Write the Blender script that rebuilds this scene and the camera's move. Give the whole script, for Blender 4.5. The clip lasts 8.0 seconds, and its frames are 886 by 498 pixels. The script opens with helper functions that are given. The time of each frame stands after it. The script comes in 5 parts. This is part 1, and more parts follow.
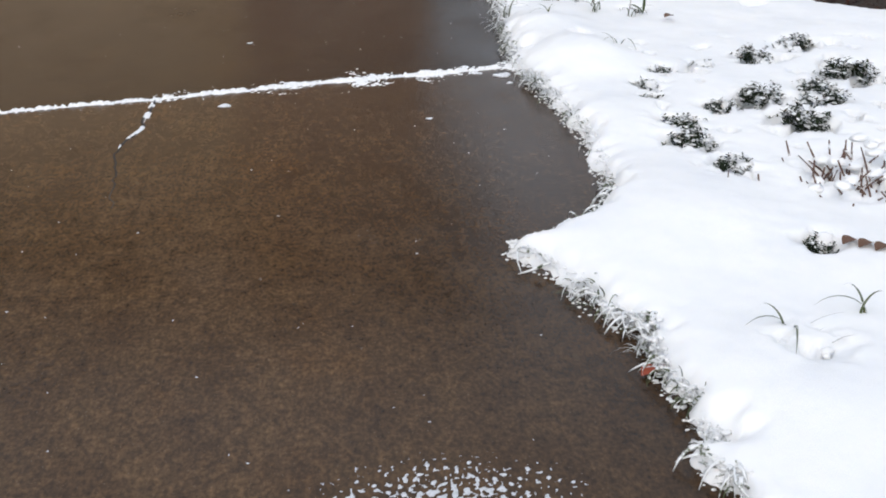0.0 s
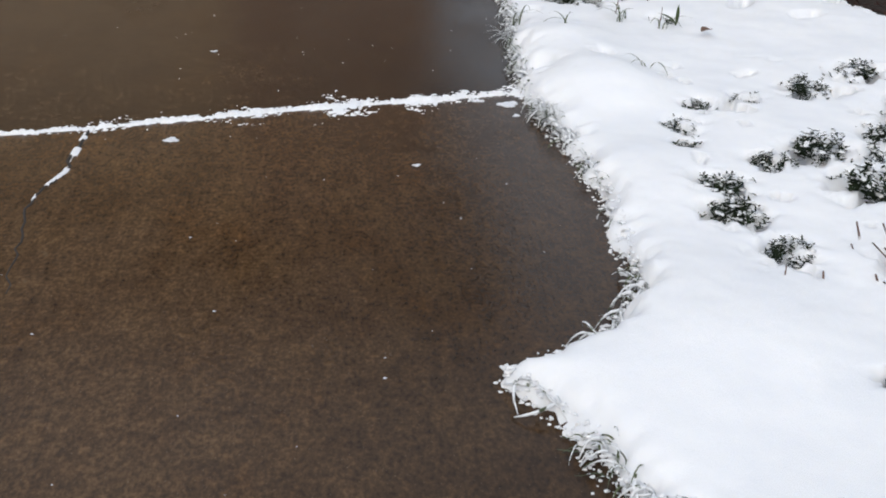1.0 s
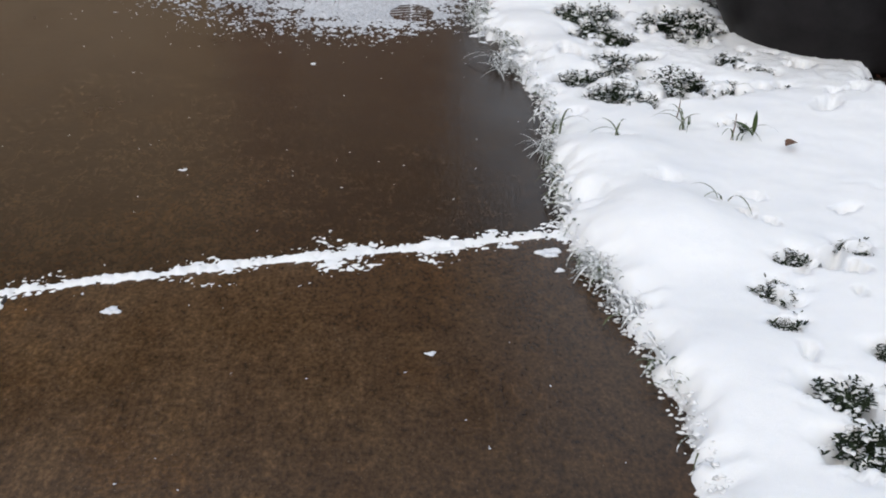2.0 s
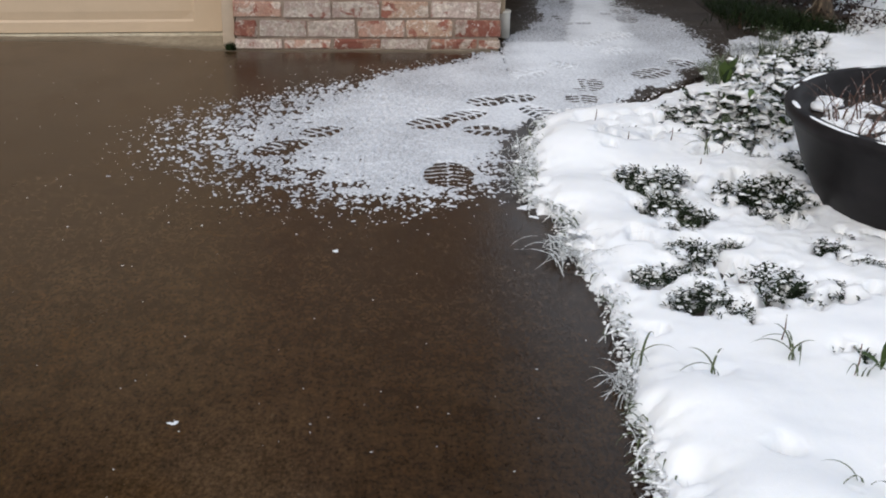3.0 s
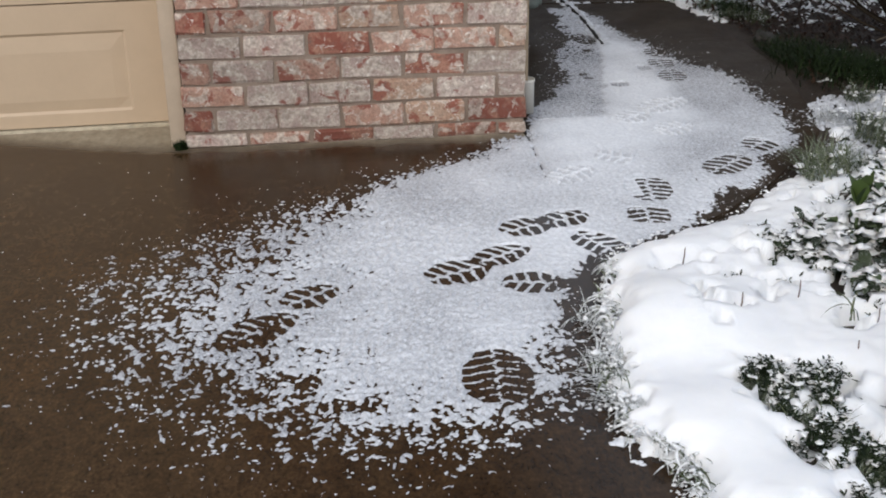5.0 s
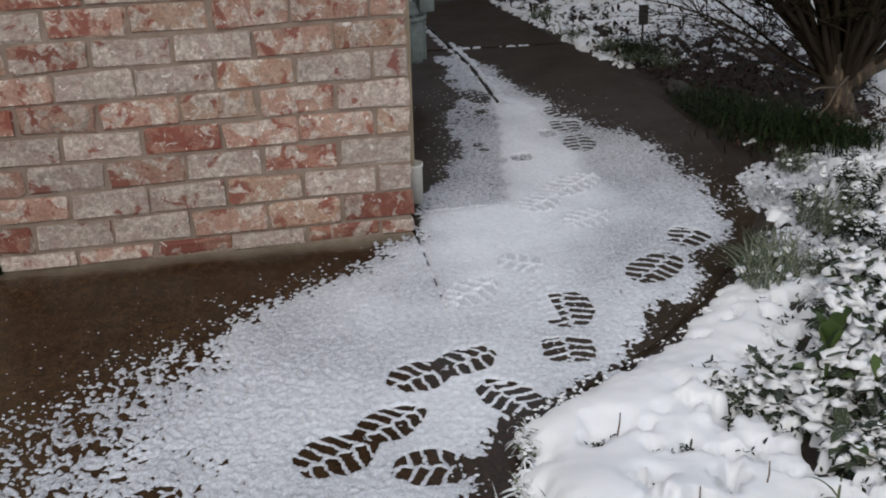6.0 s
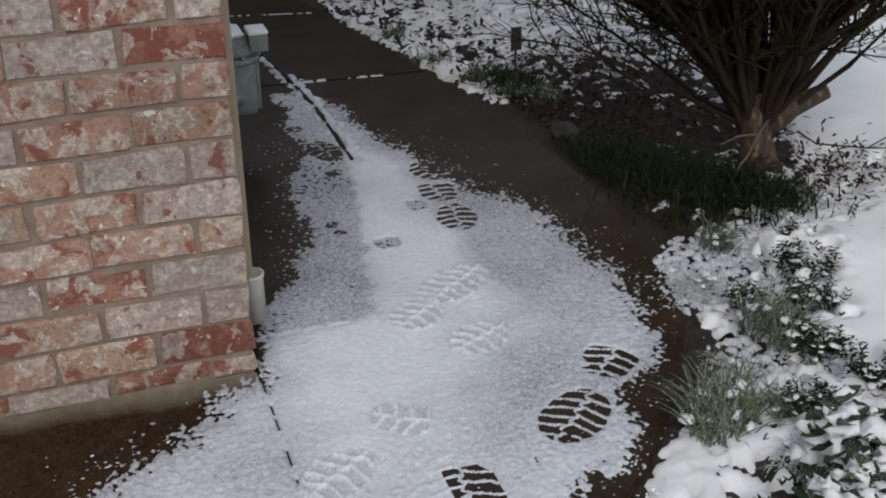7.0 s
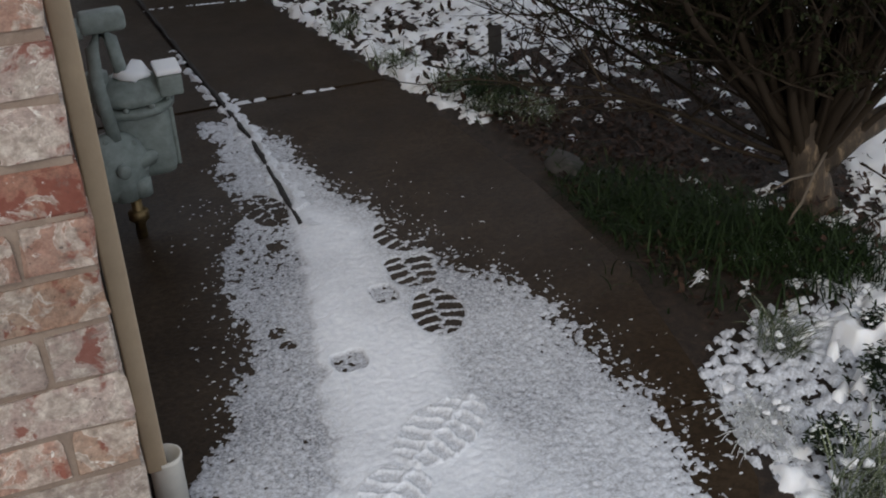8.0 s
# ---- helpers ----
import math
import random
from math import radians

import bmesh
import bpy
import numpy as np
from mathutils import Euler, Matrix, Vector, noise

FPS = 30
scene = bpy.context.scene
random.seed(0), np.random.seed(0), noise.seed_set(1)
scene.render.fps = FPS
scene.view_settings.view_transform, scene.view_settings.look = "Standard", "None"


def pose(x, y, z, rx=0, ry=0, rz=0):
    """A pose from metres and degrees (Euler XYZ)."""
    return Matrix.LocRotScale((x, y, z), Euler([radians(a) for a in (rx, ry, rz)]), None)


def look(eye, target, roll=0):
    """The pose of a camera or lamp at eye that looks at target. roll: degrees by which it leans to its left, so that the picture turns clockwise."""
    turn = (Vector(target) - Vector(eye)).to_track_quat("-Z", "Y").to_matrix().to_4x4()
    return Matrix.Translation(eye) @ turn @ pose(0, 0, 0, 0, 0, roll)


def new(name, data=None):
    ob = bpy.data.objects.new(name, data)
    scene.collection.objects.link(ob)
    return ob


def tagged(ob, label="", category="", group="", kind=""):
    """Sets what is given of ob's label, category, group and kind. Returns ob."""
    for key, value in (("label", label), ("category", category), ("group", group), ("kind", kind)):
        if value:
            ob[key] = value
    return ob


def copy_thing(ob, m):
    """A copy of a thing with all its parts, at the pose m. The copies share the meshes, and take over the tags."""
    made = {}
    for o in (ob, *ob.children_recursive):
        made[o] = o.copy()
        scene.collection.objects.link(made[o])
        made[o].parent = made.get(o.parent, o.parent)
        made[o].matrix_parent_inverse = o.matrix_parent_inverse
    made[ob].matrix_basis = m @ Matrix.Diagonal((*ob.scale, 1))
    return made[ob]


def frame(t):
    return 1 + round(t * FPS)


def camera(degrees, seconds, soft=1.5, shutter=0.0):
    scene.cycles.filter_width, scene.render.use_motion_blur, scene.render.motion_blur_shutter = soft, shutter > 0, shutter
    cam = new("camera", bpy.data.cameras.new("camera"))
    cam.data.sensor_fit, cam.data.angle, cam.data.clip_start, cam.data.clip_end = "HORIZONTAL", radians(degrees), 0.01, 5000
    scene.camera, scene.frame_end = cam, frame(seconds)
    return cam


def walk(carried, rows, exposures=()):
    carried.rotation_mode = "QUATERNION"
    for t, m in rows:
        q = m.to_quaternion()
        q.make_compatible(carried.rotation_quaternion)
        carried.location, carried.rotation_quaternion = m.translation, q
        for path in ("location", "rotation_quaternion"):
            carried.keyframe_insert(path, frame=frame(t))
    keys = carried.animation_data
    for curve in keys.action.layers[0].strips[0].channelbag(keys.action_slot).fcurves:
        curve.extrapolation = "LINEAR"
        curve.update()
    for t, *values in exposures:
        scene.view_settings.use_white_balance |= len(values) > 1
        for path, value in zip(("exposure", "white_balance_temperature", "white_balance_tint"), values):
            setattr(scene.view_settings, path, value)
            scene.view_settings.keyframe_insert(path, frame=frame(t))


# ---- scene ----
cam = camera(39.5, 8.0, 1.9)
PATH = [
    (0, (0.429, -0.725, 1.212), (0.596, 1.087, 0.382), 0.2),
    (0.5, (0.396, -0.429, 1.204), (0.611, 1.381, 0.381), 2.7),
    (1, (0.55, 0.001, 1.226), (0.699, 1.779, 0.324), 1.6),
    (1.5, (0.635, 0.406, 1.207), (0.705, 2.183, 0.291), 0.5),
    (2, (0.606, 0.847, 1.207), (0.722, 2.646, 0.34), 1.5),
    (2.2, (0.577, 0.982, 1.238), (0.716, 2.788, 0.39), 1.3),
    (3.3, (0.566, 1.786, 1.337), (0.608, 3.637, 0.582), 0.6),
    (3.5, (0.58, 1.873, 1.357), (0.59, 3.716, 0.579), 0.1),
    (4, (0.547, 2.145, 1.309), (0.533, 3.962, 0.475), -0.1),
    (4.5, (0.469, 2.593, 1.343), (0.515, 4.41, 0.508), -2.7),
    (4.7, (0.449, 2.722, 1.364), (0.531, 4.555, 0.57), -1.7),
    (5.8, (0.554, 3.599, 1.417), (0.808, 5.41, 0.609), -1.8),
    (6, (0.591, 3.727, 1.443), (0.89, 5.534, 0.64), -1.5),
    (6.5, (0.652, 4.197, 1.39), (1.0, 5.979, 0.552), -2.4),
    (7, (0.758, 4.658, 1.461), (1.291, 6.384, 0.604), -1.0),
    (7.5, (0.887, 5.11, 1.425), (1.508, 6.789, 0.533), -2.4),
    (8, (1.044, 5.551, 1.498), (1.594, 7.201, 0.512), -3.6),
]
EXPOSURES = [(0.0, 0.27), (0.5, 0.13), (1.5, 0.13), (2.2, 0.15), (3.5, 0.27), (4.0, 0.28), (4.6, 0.36), (5.8, 0.06), (6.5, -0.1), (7.5, 0.0), (8.0, 0.06)]
walk(cam, [(t, look(eye, target, roll)) for t, eye, target, roll in PATH], EXPOSURES)

# ---- light: an overcast winter sky ----
SUN_EL, SUN_AZ = 38.0, 200.0
world = bpy.data.worlds.new("sky")
scene.world = world
world.use_nodes = True
wn = world.node_tree
sky = wn.nodes.new("ShaderNodeTexSky")
sky.sky_type = "NISHITA"
sky.sun_disc = False
sky.sun_elevation, sky.sun_rotation = radians(SUN_EL), radians(SUN_AZ)
sky.air_density, sky.dust_density, sky.ozone_density = 1.0, 4.0, 1.0
cloud = wn.nodes.new("ShaderNodeMix")
cloud.data_type = "RGBA"
cloud.inputs[0].default_value = 0.72
cloud.inputs[7].default_value = (6.7, 7.1, 7.8, 1)
wn.links.new(sky.outputs[0], cloud.inputs[6])
wn.links.new(cloud.outputs[2], wn.nodes["Background"].inputs[0])
wn.nodes["Background"].inputs[1].default_value = 0.12
sun = new("sun", bpy.data.lights.new("sun", "SUN"))
sun.data.energy, sun.data.angle, sun.data.color = 0.8, radians(25), (1.0, 0.96, 0.9)
az = radians(SUN_AZ)
away = Vector((math.sin(az) * math.cos(radians(SUN_EL)), math.cos(az) * math.cos(radians(SUN_EL)), math.sin(radians(SUN_EL))))
sun.matrix_world = look(away * 30, (0, 0, 0))


# ---- materials ----
def material(name, build, rough=0.6, spec=0.5, metal=0.0):
    m = bpy.data.materials.new(name)
    m.use_nodes = True
    nt = m.node_tree
    p = nt.nodes["Principled BSDF"]
    p.inputs["Roughness"].default_value = rough
    p.inputs["Specular IOR Level"].default_value = spec
    p.inputs["Metallic"].default_value = metal
    build(nt, p)
    return m


def node(nt, kind, **kw):
    n = nt.nodes.new("ShaderNode" + kind)
    for k, v in kw.items():
        n.inputs[k].default_value = v
    return n


def coords(nt, kind="Object", shift=False):
    c = nt.nodes.new("ShaderNodeTexCoord").outputs[kind]
    if shift:
        info = nt.nodes.new("ShaderNodeObjectInfo")
        mul = node(nt, "Math")
        mul.operation = "MULTIPLY"
        mul.inputs[1].default_value = 37.0
        nt.links.new(info.outputs["Random"], mul.inputs[0])
        add = node(nt, "VectorMath")
        nt.links.new(c, add.inputs[0])
        nt.links.new(mul.outputs[0], add.inputs[1])
        c = add.outputs[0]
    return c


def noisy(nt, vec, scale, detail=4.0, rough=0.6, warp=0.0):
    n = node(nt, "TexNoise", Scale=scale, Detail=detail, Roughness=rough, Distortion=warp)
    nt.links.new(vec, n.inputs["Vector"])
    return n.outputs["Fac"]


def ramp(nt, fac, stops):
    r = nt.nodes.new("ShaderNodeValToRGB")
    e = r.color_ramp.elements
    for k, (at, c) in enumerate(stops):
        q = e[k] if k < 2 else e.new(at)
        q.position = at
        q.color = (*c, 1) if len(c) == 3 else c
    nt.links.new(fac, r.inputs[0])
    return r.outputs[0]


def grey(v):
    return (v, v, v)


def mix(nt, fac, a, b, how="MIX"):
    m = nt.nodes.new("ShaderNodeMix")
    m.data_type, m.blend_type = "RGBA", how
    for sock, v in ((m.inputs[0], fac), (m.inputs[6], a), (m.inputs[7], b)):
        if isinstance(v, (int, float)):
            sock.default_value = v
        elif isinstance(v, tuple):
            sock.default_value = (*v, 1)
        else:
            nt.links.new(v, sock)
    return m.outputs[2]


def bump(nt, p, height, strength, dist=0.01):
    b = node(nt, "Bump", Strength=strength, Distance=dist)
    nt.links.new(height, b.inputs["Height"])
    nt.links.new(b.outputs[0], p.inputs["Normal"])


def concrete_of(tint, dry=False):
    """Wet brown concrete; dry: with the pale dried band along the foot of the house."""
    def f(nt, p):
        st = node(nt, "Mapping")
        st.inputs["Scale"].default_value = (1, 0.6, 1)
        flat = coords(nt)
        nt.links.new(flat, st.inputs[0])
        v = st.outputs[0]
        big, patch, mid = noisy(nt, v, 1.3, 5), noisy(nt, v, 9.0, 5, 0.65), noisy(nt, v, 42.0, 3, 0.6)
        fine, grit = noisy(nt, v, 120.0, 3, 0.6), noisy(nt, v, 260.0, 2)
        col = ramp(nt, big, [(0.35, tuple(tint * a for a in (0.050, 0.0275, 0.0120))), (0.65, tuple(tint * a for a in (0.068, 0.0395, 0.0195)))])
        col = mix(nt, 0.75, col, ramp(nt, patch, [(0.36, (0.72, 0.68, 0.64)), (0.52, grey(1.0)), (0.66, (1.22, 1.24, 1.2))]), "MULTIPLY")
        rusty = ramp(nt, noisy(nt, v, 3.7, 5, 0.65), [(0.55, grey(0)), (0.68, grey(0.4))])
        col = mix(nt, rusty, col, tuple(tint * a for a in (0.082, 0.039, 0.012)))
        col = mix(nt, 0.85, col, ramp(nt, mid, [(0.34, grey(0.66)), (0.5, grey(0.97)), (0.66, grey(1.34))]), "MULTIPLY")
        col = mix(nt, 0.9, col, ramp(nt, fine, [(0.34, grey(0.55)), (0.5, grey(0.97)), (0.68, grey(1.5))]), "MULTIPLY")
        col = mix(nt, ramp(nt, grit, [(0.66, grey(0)), (0.74, grey(0.5))]), col, tuple(tint * a for a in (0.22, 0.17, 0.12)))
        scar = ramp(nt, noisy(nt, v, 21.0, 3, 0.5, 0.4), [(0.72, grey(0)), (0.75, grey(0.45))])
        col = mix(nt, scar, col, (0.11, 0.078, 0.045))
        rough = ramp(nt, noisy(nt, v, 2.6, 6, 0.65), [(0.35, grey(0.1)), (0.68, grey(0.28))])
        sep = nt.nodes.new("ShaderNodeSeparateXYZ")
        nt.links.new(flat, sep.inputs[0])
        seep = node(nt, "Math")
        seep.operation = "MULTIPLY_ADD"
        seep.inputs[1].default_value = 0.5
        nt.links.new(noisy(nt, v, 2.2, 5, 0.6), seep.inputs[0])
        nt.links.new(sep.outputs["X"], seep.inputs[2])
        soak = nt.nodes.new("ShaderNodeMapRange")
        soak.inputs["From Min"].default_value, soak.inputs["From Max"].default_value = 0.5, 1.4
        nt.links.new(seep.outputs[0], soak.inputs["Value"])
        col = mix(nt, soak.outputs[0], col, mix(nt, 1.0, col, (0.54, 0.52, 0.5), "MULTIPLY"))
        if dry:
            edge = node(nt, "Math")
            edge.operation = "MULTIPLY_ADD"
            edge.inputs[1].default_value = 0.12
            nt.links.new(noisy(nt, v, 4.0, 5, 0.6), edge.inputs[0])
            inner = nt.nodes.new("ShaderNodeMapRange")
            inner.inputs["From Min"].default_value, inner.inputs["From Max"].default_value = -0.85, -0.2
            inner.inputs["To Min"].default_value, inner.inputs["To Max"].default_value = -0.24, -0.06
            nt.links.new(sep.outputs["X"], inner.inputs["Value"])
            nt.links.new(inner.outputs[0], edge.inputs[2])
            away_ = node(nt, "Math")
            nt.links.new(sep.outputs["Y"], away_.inputs[0])
            nt.links.new(edge.outputs[0], away_.inputs[1])
            band = nt.nodes.new("ShaderNodeMapRange")
            band.inputs["From Min"].default_value, band.inputs["From Max"].default_value = 7.02, 7.15
            nt.links.new(away_.outputs[0], band.inputs["Value"])
            pale = ramp(nt, noisy(nt, v, 30.0, 6, 0.7), [(0.3, (0.24, 0.20, 0.145)), (0.7, (0.38, 0.335, 0.255))])
            col = mix(nt, band.outputs[0], col, pale)
            rough = mix(nt, band.outputs[0], rough, grey(0.75))
        nt.links.new(col, p.inputs["Base Color"])
        nt.links.new(rough, p.inputs["Roughness"])
        h = mix(nt, 0.5, fine, mid)
        bump(nt, p, mix(nt, 0.25, h, grit), 0.22, 0.006)
    return f


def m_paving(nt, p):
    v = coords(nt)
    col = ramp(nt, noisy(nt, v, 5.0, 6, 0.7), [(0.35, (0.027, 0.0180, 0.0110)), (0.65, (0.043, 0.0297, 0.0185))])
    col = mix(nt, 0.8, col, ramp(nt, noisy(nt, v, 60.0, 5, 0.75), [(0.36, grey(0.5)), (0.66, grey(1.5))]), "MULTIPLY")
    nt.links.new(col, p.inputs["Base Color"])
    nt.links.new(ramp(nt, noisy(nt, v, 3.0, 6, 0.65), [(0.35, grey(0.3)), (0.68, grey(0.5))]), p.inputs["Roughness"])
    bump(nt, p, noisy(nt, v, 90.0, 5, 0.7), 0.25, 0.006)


def m_snow(nt, p):
    v = coords(nt)
    col = ramp(nt, noisy(nt, v, 5.0, 4), [(0.3, (0.82, 0.84, 0.87)), (0.7, (0.9, 0.91, 0.92))])
    nt.links.new(col, p.inputs["Base Color"])
    p.inputs["Subsurface Weight"].default_value = 0.25
    p.inputs["Subsurface Radius"].default_value = (0.02, 0.022, 0.025)
    p.inputs["Subsurface Scale"].default_value = 0.3
    h = mix(nt, 0.5, noisy(nt, v, 60.0, 5, 0.7), noisy(nt, v, 420.0, 2))
    bump(nt, p, h, 0.35, 0.006)


def m_slush(nt, p):
    v = coords(nt)
    at = nt.nodes.new("ShaderNodeAttribute")
    at.attribute_name = "melt"
    soaked = ramp(nt, noisy(nt, v, 150.0, 4, 0.7), [(0.36, (0.12, 0.122, 0.13)), (0.5, (0.36, 0.375, 0.41)), (0.64, (0.58, 0.605, 0.66))])
    fresh = ramp(nt, noisy(nt, v, 70.0, 4), [(0.3, (0.69, 0.72, 0.775)), (0.7, (0.83, 0.86, 0.90))])
    nt.links.new(mix(nt, at.outputs["Fac"], fresh, soaked), p.inputs["Base Color"])
    h = mix(nt, 0.5, noisy(nt, v, 110.0, 5, 0.7), noisy(nt, v, 400.0, 2))
    bump(nt, p, h, 0.4, 0.005)


def m_soil(nt, p):
    v = coords(nt)
    col = ramp(nt, noisy(nt, v, 45.0, 7, 0.75), [(0.3, (0.012, 0.008, 0.005)), (0.55, (0.045, 0.03, 0.02)), (0.75, (0.11, 0.07, 0.045))])
    nt.links.new(col, p.inputs["Base Color"])
    bump(nt, p, noisy(nt, v, 60.0, 7, 0.8), 0.9, 0.02)


def m_field(nt, p):
    v = coords(nt)
    g = noisy(nt, v, 1.6, 8, 0.75)
    col = mix(nt, ramp(nt, g, [(0.33, grey(0)), (0.45, grey(1))]), (0.06, 0.07, 0.03), (0.84, 0.86, 0.88))
    nt.links.new(col, p.inputs["Base Color"])
    bump(nt, p, g, 0.6, 0.05)


def brick_of(stops, scum, dark):
    """Tumbled old brick: lime scum in blotches with pale rims, dark red burns, flecks of old white paint and pits."""
    def f(nt, p):
        v = coords(nt, shift=True)
        info = nt.nodes.new("ShaderNodeObjectInfo")
        col = ramp(nt, noisy(nt, v, 13.0, 5, 0.7), stops)
        col = mix(nt, 0.8, col, ramp(nt, noisy(nt, v, 110.0, 4, 0.75), [(0.3, grey(0.55)), (0.7, grey(1.4))]), "MULTIPLY")
        spot = noisy(nt, v, 14.0, 5, 0.6, 0.5)
        col = mix(nt, ramp(nt, spot, [(dark - 0.015, grey(0)), (dark + 0.03, grey(0.85))]), col, (0.19, 0.056, 0.037))
        blot = noisy(nt, v, 21.0, 5, 0.58, 0.7)
        lime = ramp(nt, noisy(nt, v, 55.0, 4, 0.7), [(0.34, (0.25, 0.205, 0.17)), (0.5, (0.39, 0.335, 0.285)), (0.66, (0.58, 0.53, 0.465))])
        col = mix(nt, ramp(nt, blot, [(scum - 0.03, grey(0)), (scum + 0.05, grey(0.8))]), col, lime)
        rim = ramp(nt, blot, [(scum - 0.012, grey(0)), (scum + 0.004, grey(0.7)), (scum + 0.022, grey(0))])
        rim = mix(nt, 1.0, rim, ramp(nt, noisy(nt, v, 26.0, 3), [(0.45, grey(0)), (0.6, grey(1))]), "MULTIPLY")
        col = mix(nt, rim, col, (0.66, 0.61, 0.55))
        paint = ramp(nt, noisy(nt, v, 34.0, 5, 0.62, 1.2), [(0.635, grey(0)), (0.665, grey(0.85))])
        col = mix(nt, paint, col, (0.66, 0.63, 0.58))
        grime = ramp(nt, noisy(nt, v, 30.0, 6, 0.7), [(0.57, grey(0)), (0.69, grey(0.6))])
        col = mix(nt, grime, col, (0.14, 0.115, 0.095))
        pit = noisy(nt, v, 85.0, 4, 0.65)
        col = mix(nt, ramp(nt, pit, [(0.655, grey(0)), (0.70, grey(0.75))]), col, (0.06, 0.045, 0.038))
        tone = ramp(nt, info.outputs["Random"], [(0.0, grey(1.02)), (1.0, grey(1.45))])
        nt.links.new(mix(nt, 1.0, col, tone, "MULTIPLY"), p.inputs["Base Color"])
        bump(nt, p, mix(nt, 0.5, blot, noisy(nt, v, 130.0, 5, 0.8)), 1.0, 0.011)
    return f


def m_mortar(nt, p):
    v = coords(nt)
    col = ramp(nt, noisy(nt, v, 20.0, 6, 0.7), [(0.3, (0.19, 0.14, 0.11)), (0.7, (0.30, 0.235, 0.185))])
    nt.links.new(col, p.inputs["Base Color"])
    bump(nt, p, noisy(nt, v, 200.0, 4), 0.6, 0.004)


def painted(c, wear=0.1, scale=6.0):
    def f(nt, p):
        v = coords(nt)
        lo, hi = tuple(a * (1 - wear) for a in c), tuple(a * (1 + wear) for a in c)
        nt.links.new(ramp(nt, noisy(nt, v, scale, 6, 0.7), [(0.3, lo), (0.7, hi)]), p.inputs["Base Color"])
        bump(nt, p, noisy(nt, v, 180.0, 3), 0.12, 0.003)
    return f


def frosted(low, high, frost, scale=60.0):
    def f(nt, p):
        geo = nt.nodes.new("ShaderNodeNewGeometry")
        col = ramp(nt, geo.outputs["Random Per Island"], [(0.0, low), (1.0, high)])
        if frost > 0:
            rime = noisy(nt, coords(nt), scale, 4, 0.7)
            col = mix(nt, ramp(nt, rime, [(0.62 - frost * 0.3, grey(0)), (0.70 - frost * 0.3, grey(1))]), col, (0.78, 0.8, 0.82))
        nt.links.new(col, p.inputs["Base Color"])
    return f


def m_bark(nt, p):
    v = coords(nt)
    st = node(nt, "Mapping")
    st.inputs["Scale"].default_value = (1, 1, 0.35)
    nt.links.new(v, st.inputs[0])
    n = noisy(nt, st.outputs[0], 40.0, 6, 0.7)
    col = ramp(nt, n, [(0.35, (0.035, 0.026, 0.018)), (0.54, (0.06, 0.043, 0.028)), (0.72, (0.26, 0.19, 0.12))])
    nt.links.new(col, p.inputs["Base Color"])
    bump(nt, p, n, 0.9, 0.01)


CONCRETE = material("damp_concrete", concrete_of(1.27), 0.3, 0.2)
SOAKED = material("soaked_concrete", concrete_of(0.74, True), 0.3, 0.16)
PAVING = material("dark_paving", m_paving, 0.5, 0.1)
SNOW = material("snow", m_snow, 0.7, 0.3)
SLUSH = material("slush_snow", m_slush, 0.55, 0.4)
SOIL = material("wet_soil", m_soil, 0.7, 0.4)
FIELD = material("snowy_lawn", m_field, 0.8)
MORTAR = material("mortar", m_mortar, 0.9)
BRICKS = {
    "R": material("brick_red", brick_of([(0.35, (0.19, 0.07, 0.05)), (0.65, (0.32, 0.165, 0.115))], 0.565, 0.51), 0.85),
    "T": material("brick_tan", brick_of([(0.35, (0.29, 0.165, 0.11)), (0.65, (0.36, 0.26, 0.195))], 0.535, 0.57), 0.85),
    "G": material("brick_grey", brick_of([(0.35, (0.31, 0.23, 0.20)), (0.65, (0.38, 0.31, 0.27))], 0.485, 0.585), 0.85),
    "P": material("brick_pink", brick_of([(0.35, (0.28, 0.15, 0.11)), (0.65, (0.36, 0.24, 0.185))], 0.525, 0.55), 0.85),
}
BEIGE = material("beige_paint", painted((0.52, 0.40, 0.28), 0.05), 0.5)
CREAM = material("beige_trim", painted((0.50, 0.40, 0.30), 0.08, 14.0), 0.55)
DOWN = material("tan_downspout", painted((0.34, 0.26, 0.17), 0.1, 14.0), 0.45)
PVC = material("white_plastic", painted((0.62, 0.6, 0.54), 0.1, 20.0), 0.4)
METERGREY = material("grey_enamel", painted((0.20, 0.235, 0.22), 0.3, 26.0), 0.5, 0.4)
BRASS = material("brass", painted((0.22, 0.16, 0.08), 0.35, 60.0), 0.5, 0.5, 1.0)
BLACK = material("black_felt", painted((0.02, 0.018, 0.016), 0.3, 40.0), 0.8)
RUBBER = material("door_seal", painted((0.45, 0.40, 0.30), 0.25, 40.0), 0.8)
POT = material("charcoal_glaze", painted((0.012, 0.0105, 0.011), 0.5, 8.0), 0.5, 0.14)
ROOF = material("roof_shingle", painted((0.10, 0.09, 0.08), 0.3, 40.0), 0.9)
BARK = material("bark", m_bark, 0.85)
CUT = material("cut_wood", painted((0.42, 0.33, 0.22), 0.2, 40.0), 0.8)
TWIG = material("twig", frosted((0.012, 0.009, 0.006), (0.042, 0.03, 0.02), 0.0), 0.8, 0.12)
PALETWIG = material("pale_twig", frosted((0.08, 0.065, 0.048), (0.16, 0.13, 0.1), 0.0), 0.8, 0.2)
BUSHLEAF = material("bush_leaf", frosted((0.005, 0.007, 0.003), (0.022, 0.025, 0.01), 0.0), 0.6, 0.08)
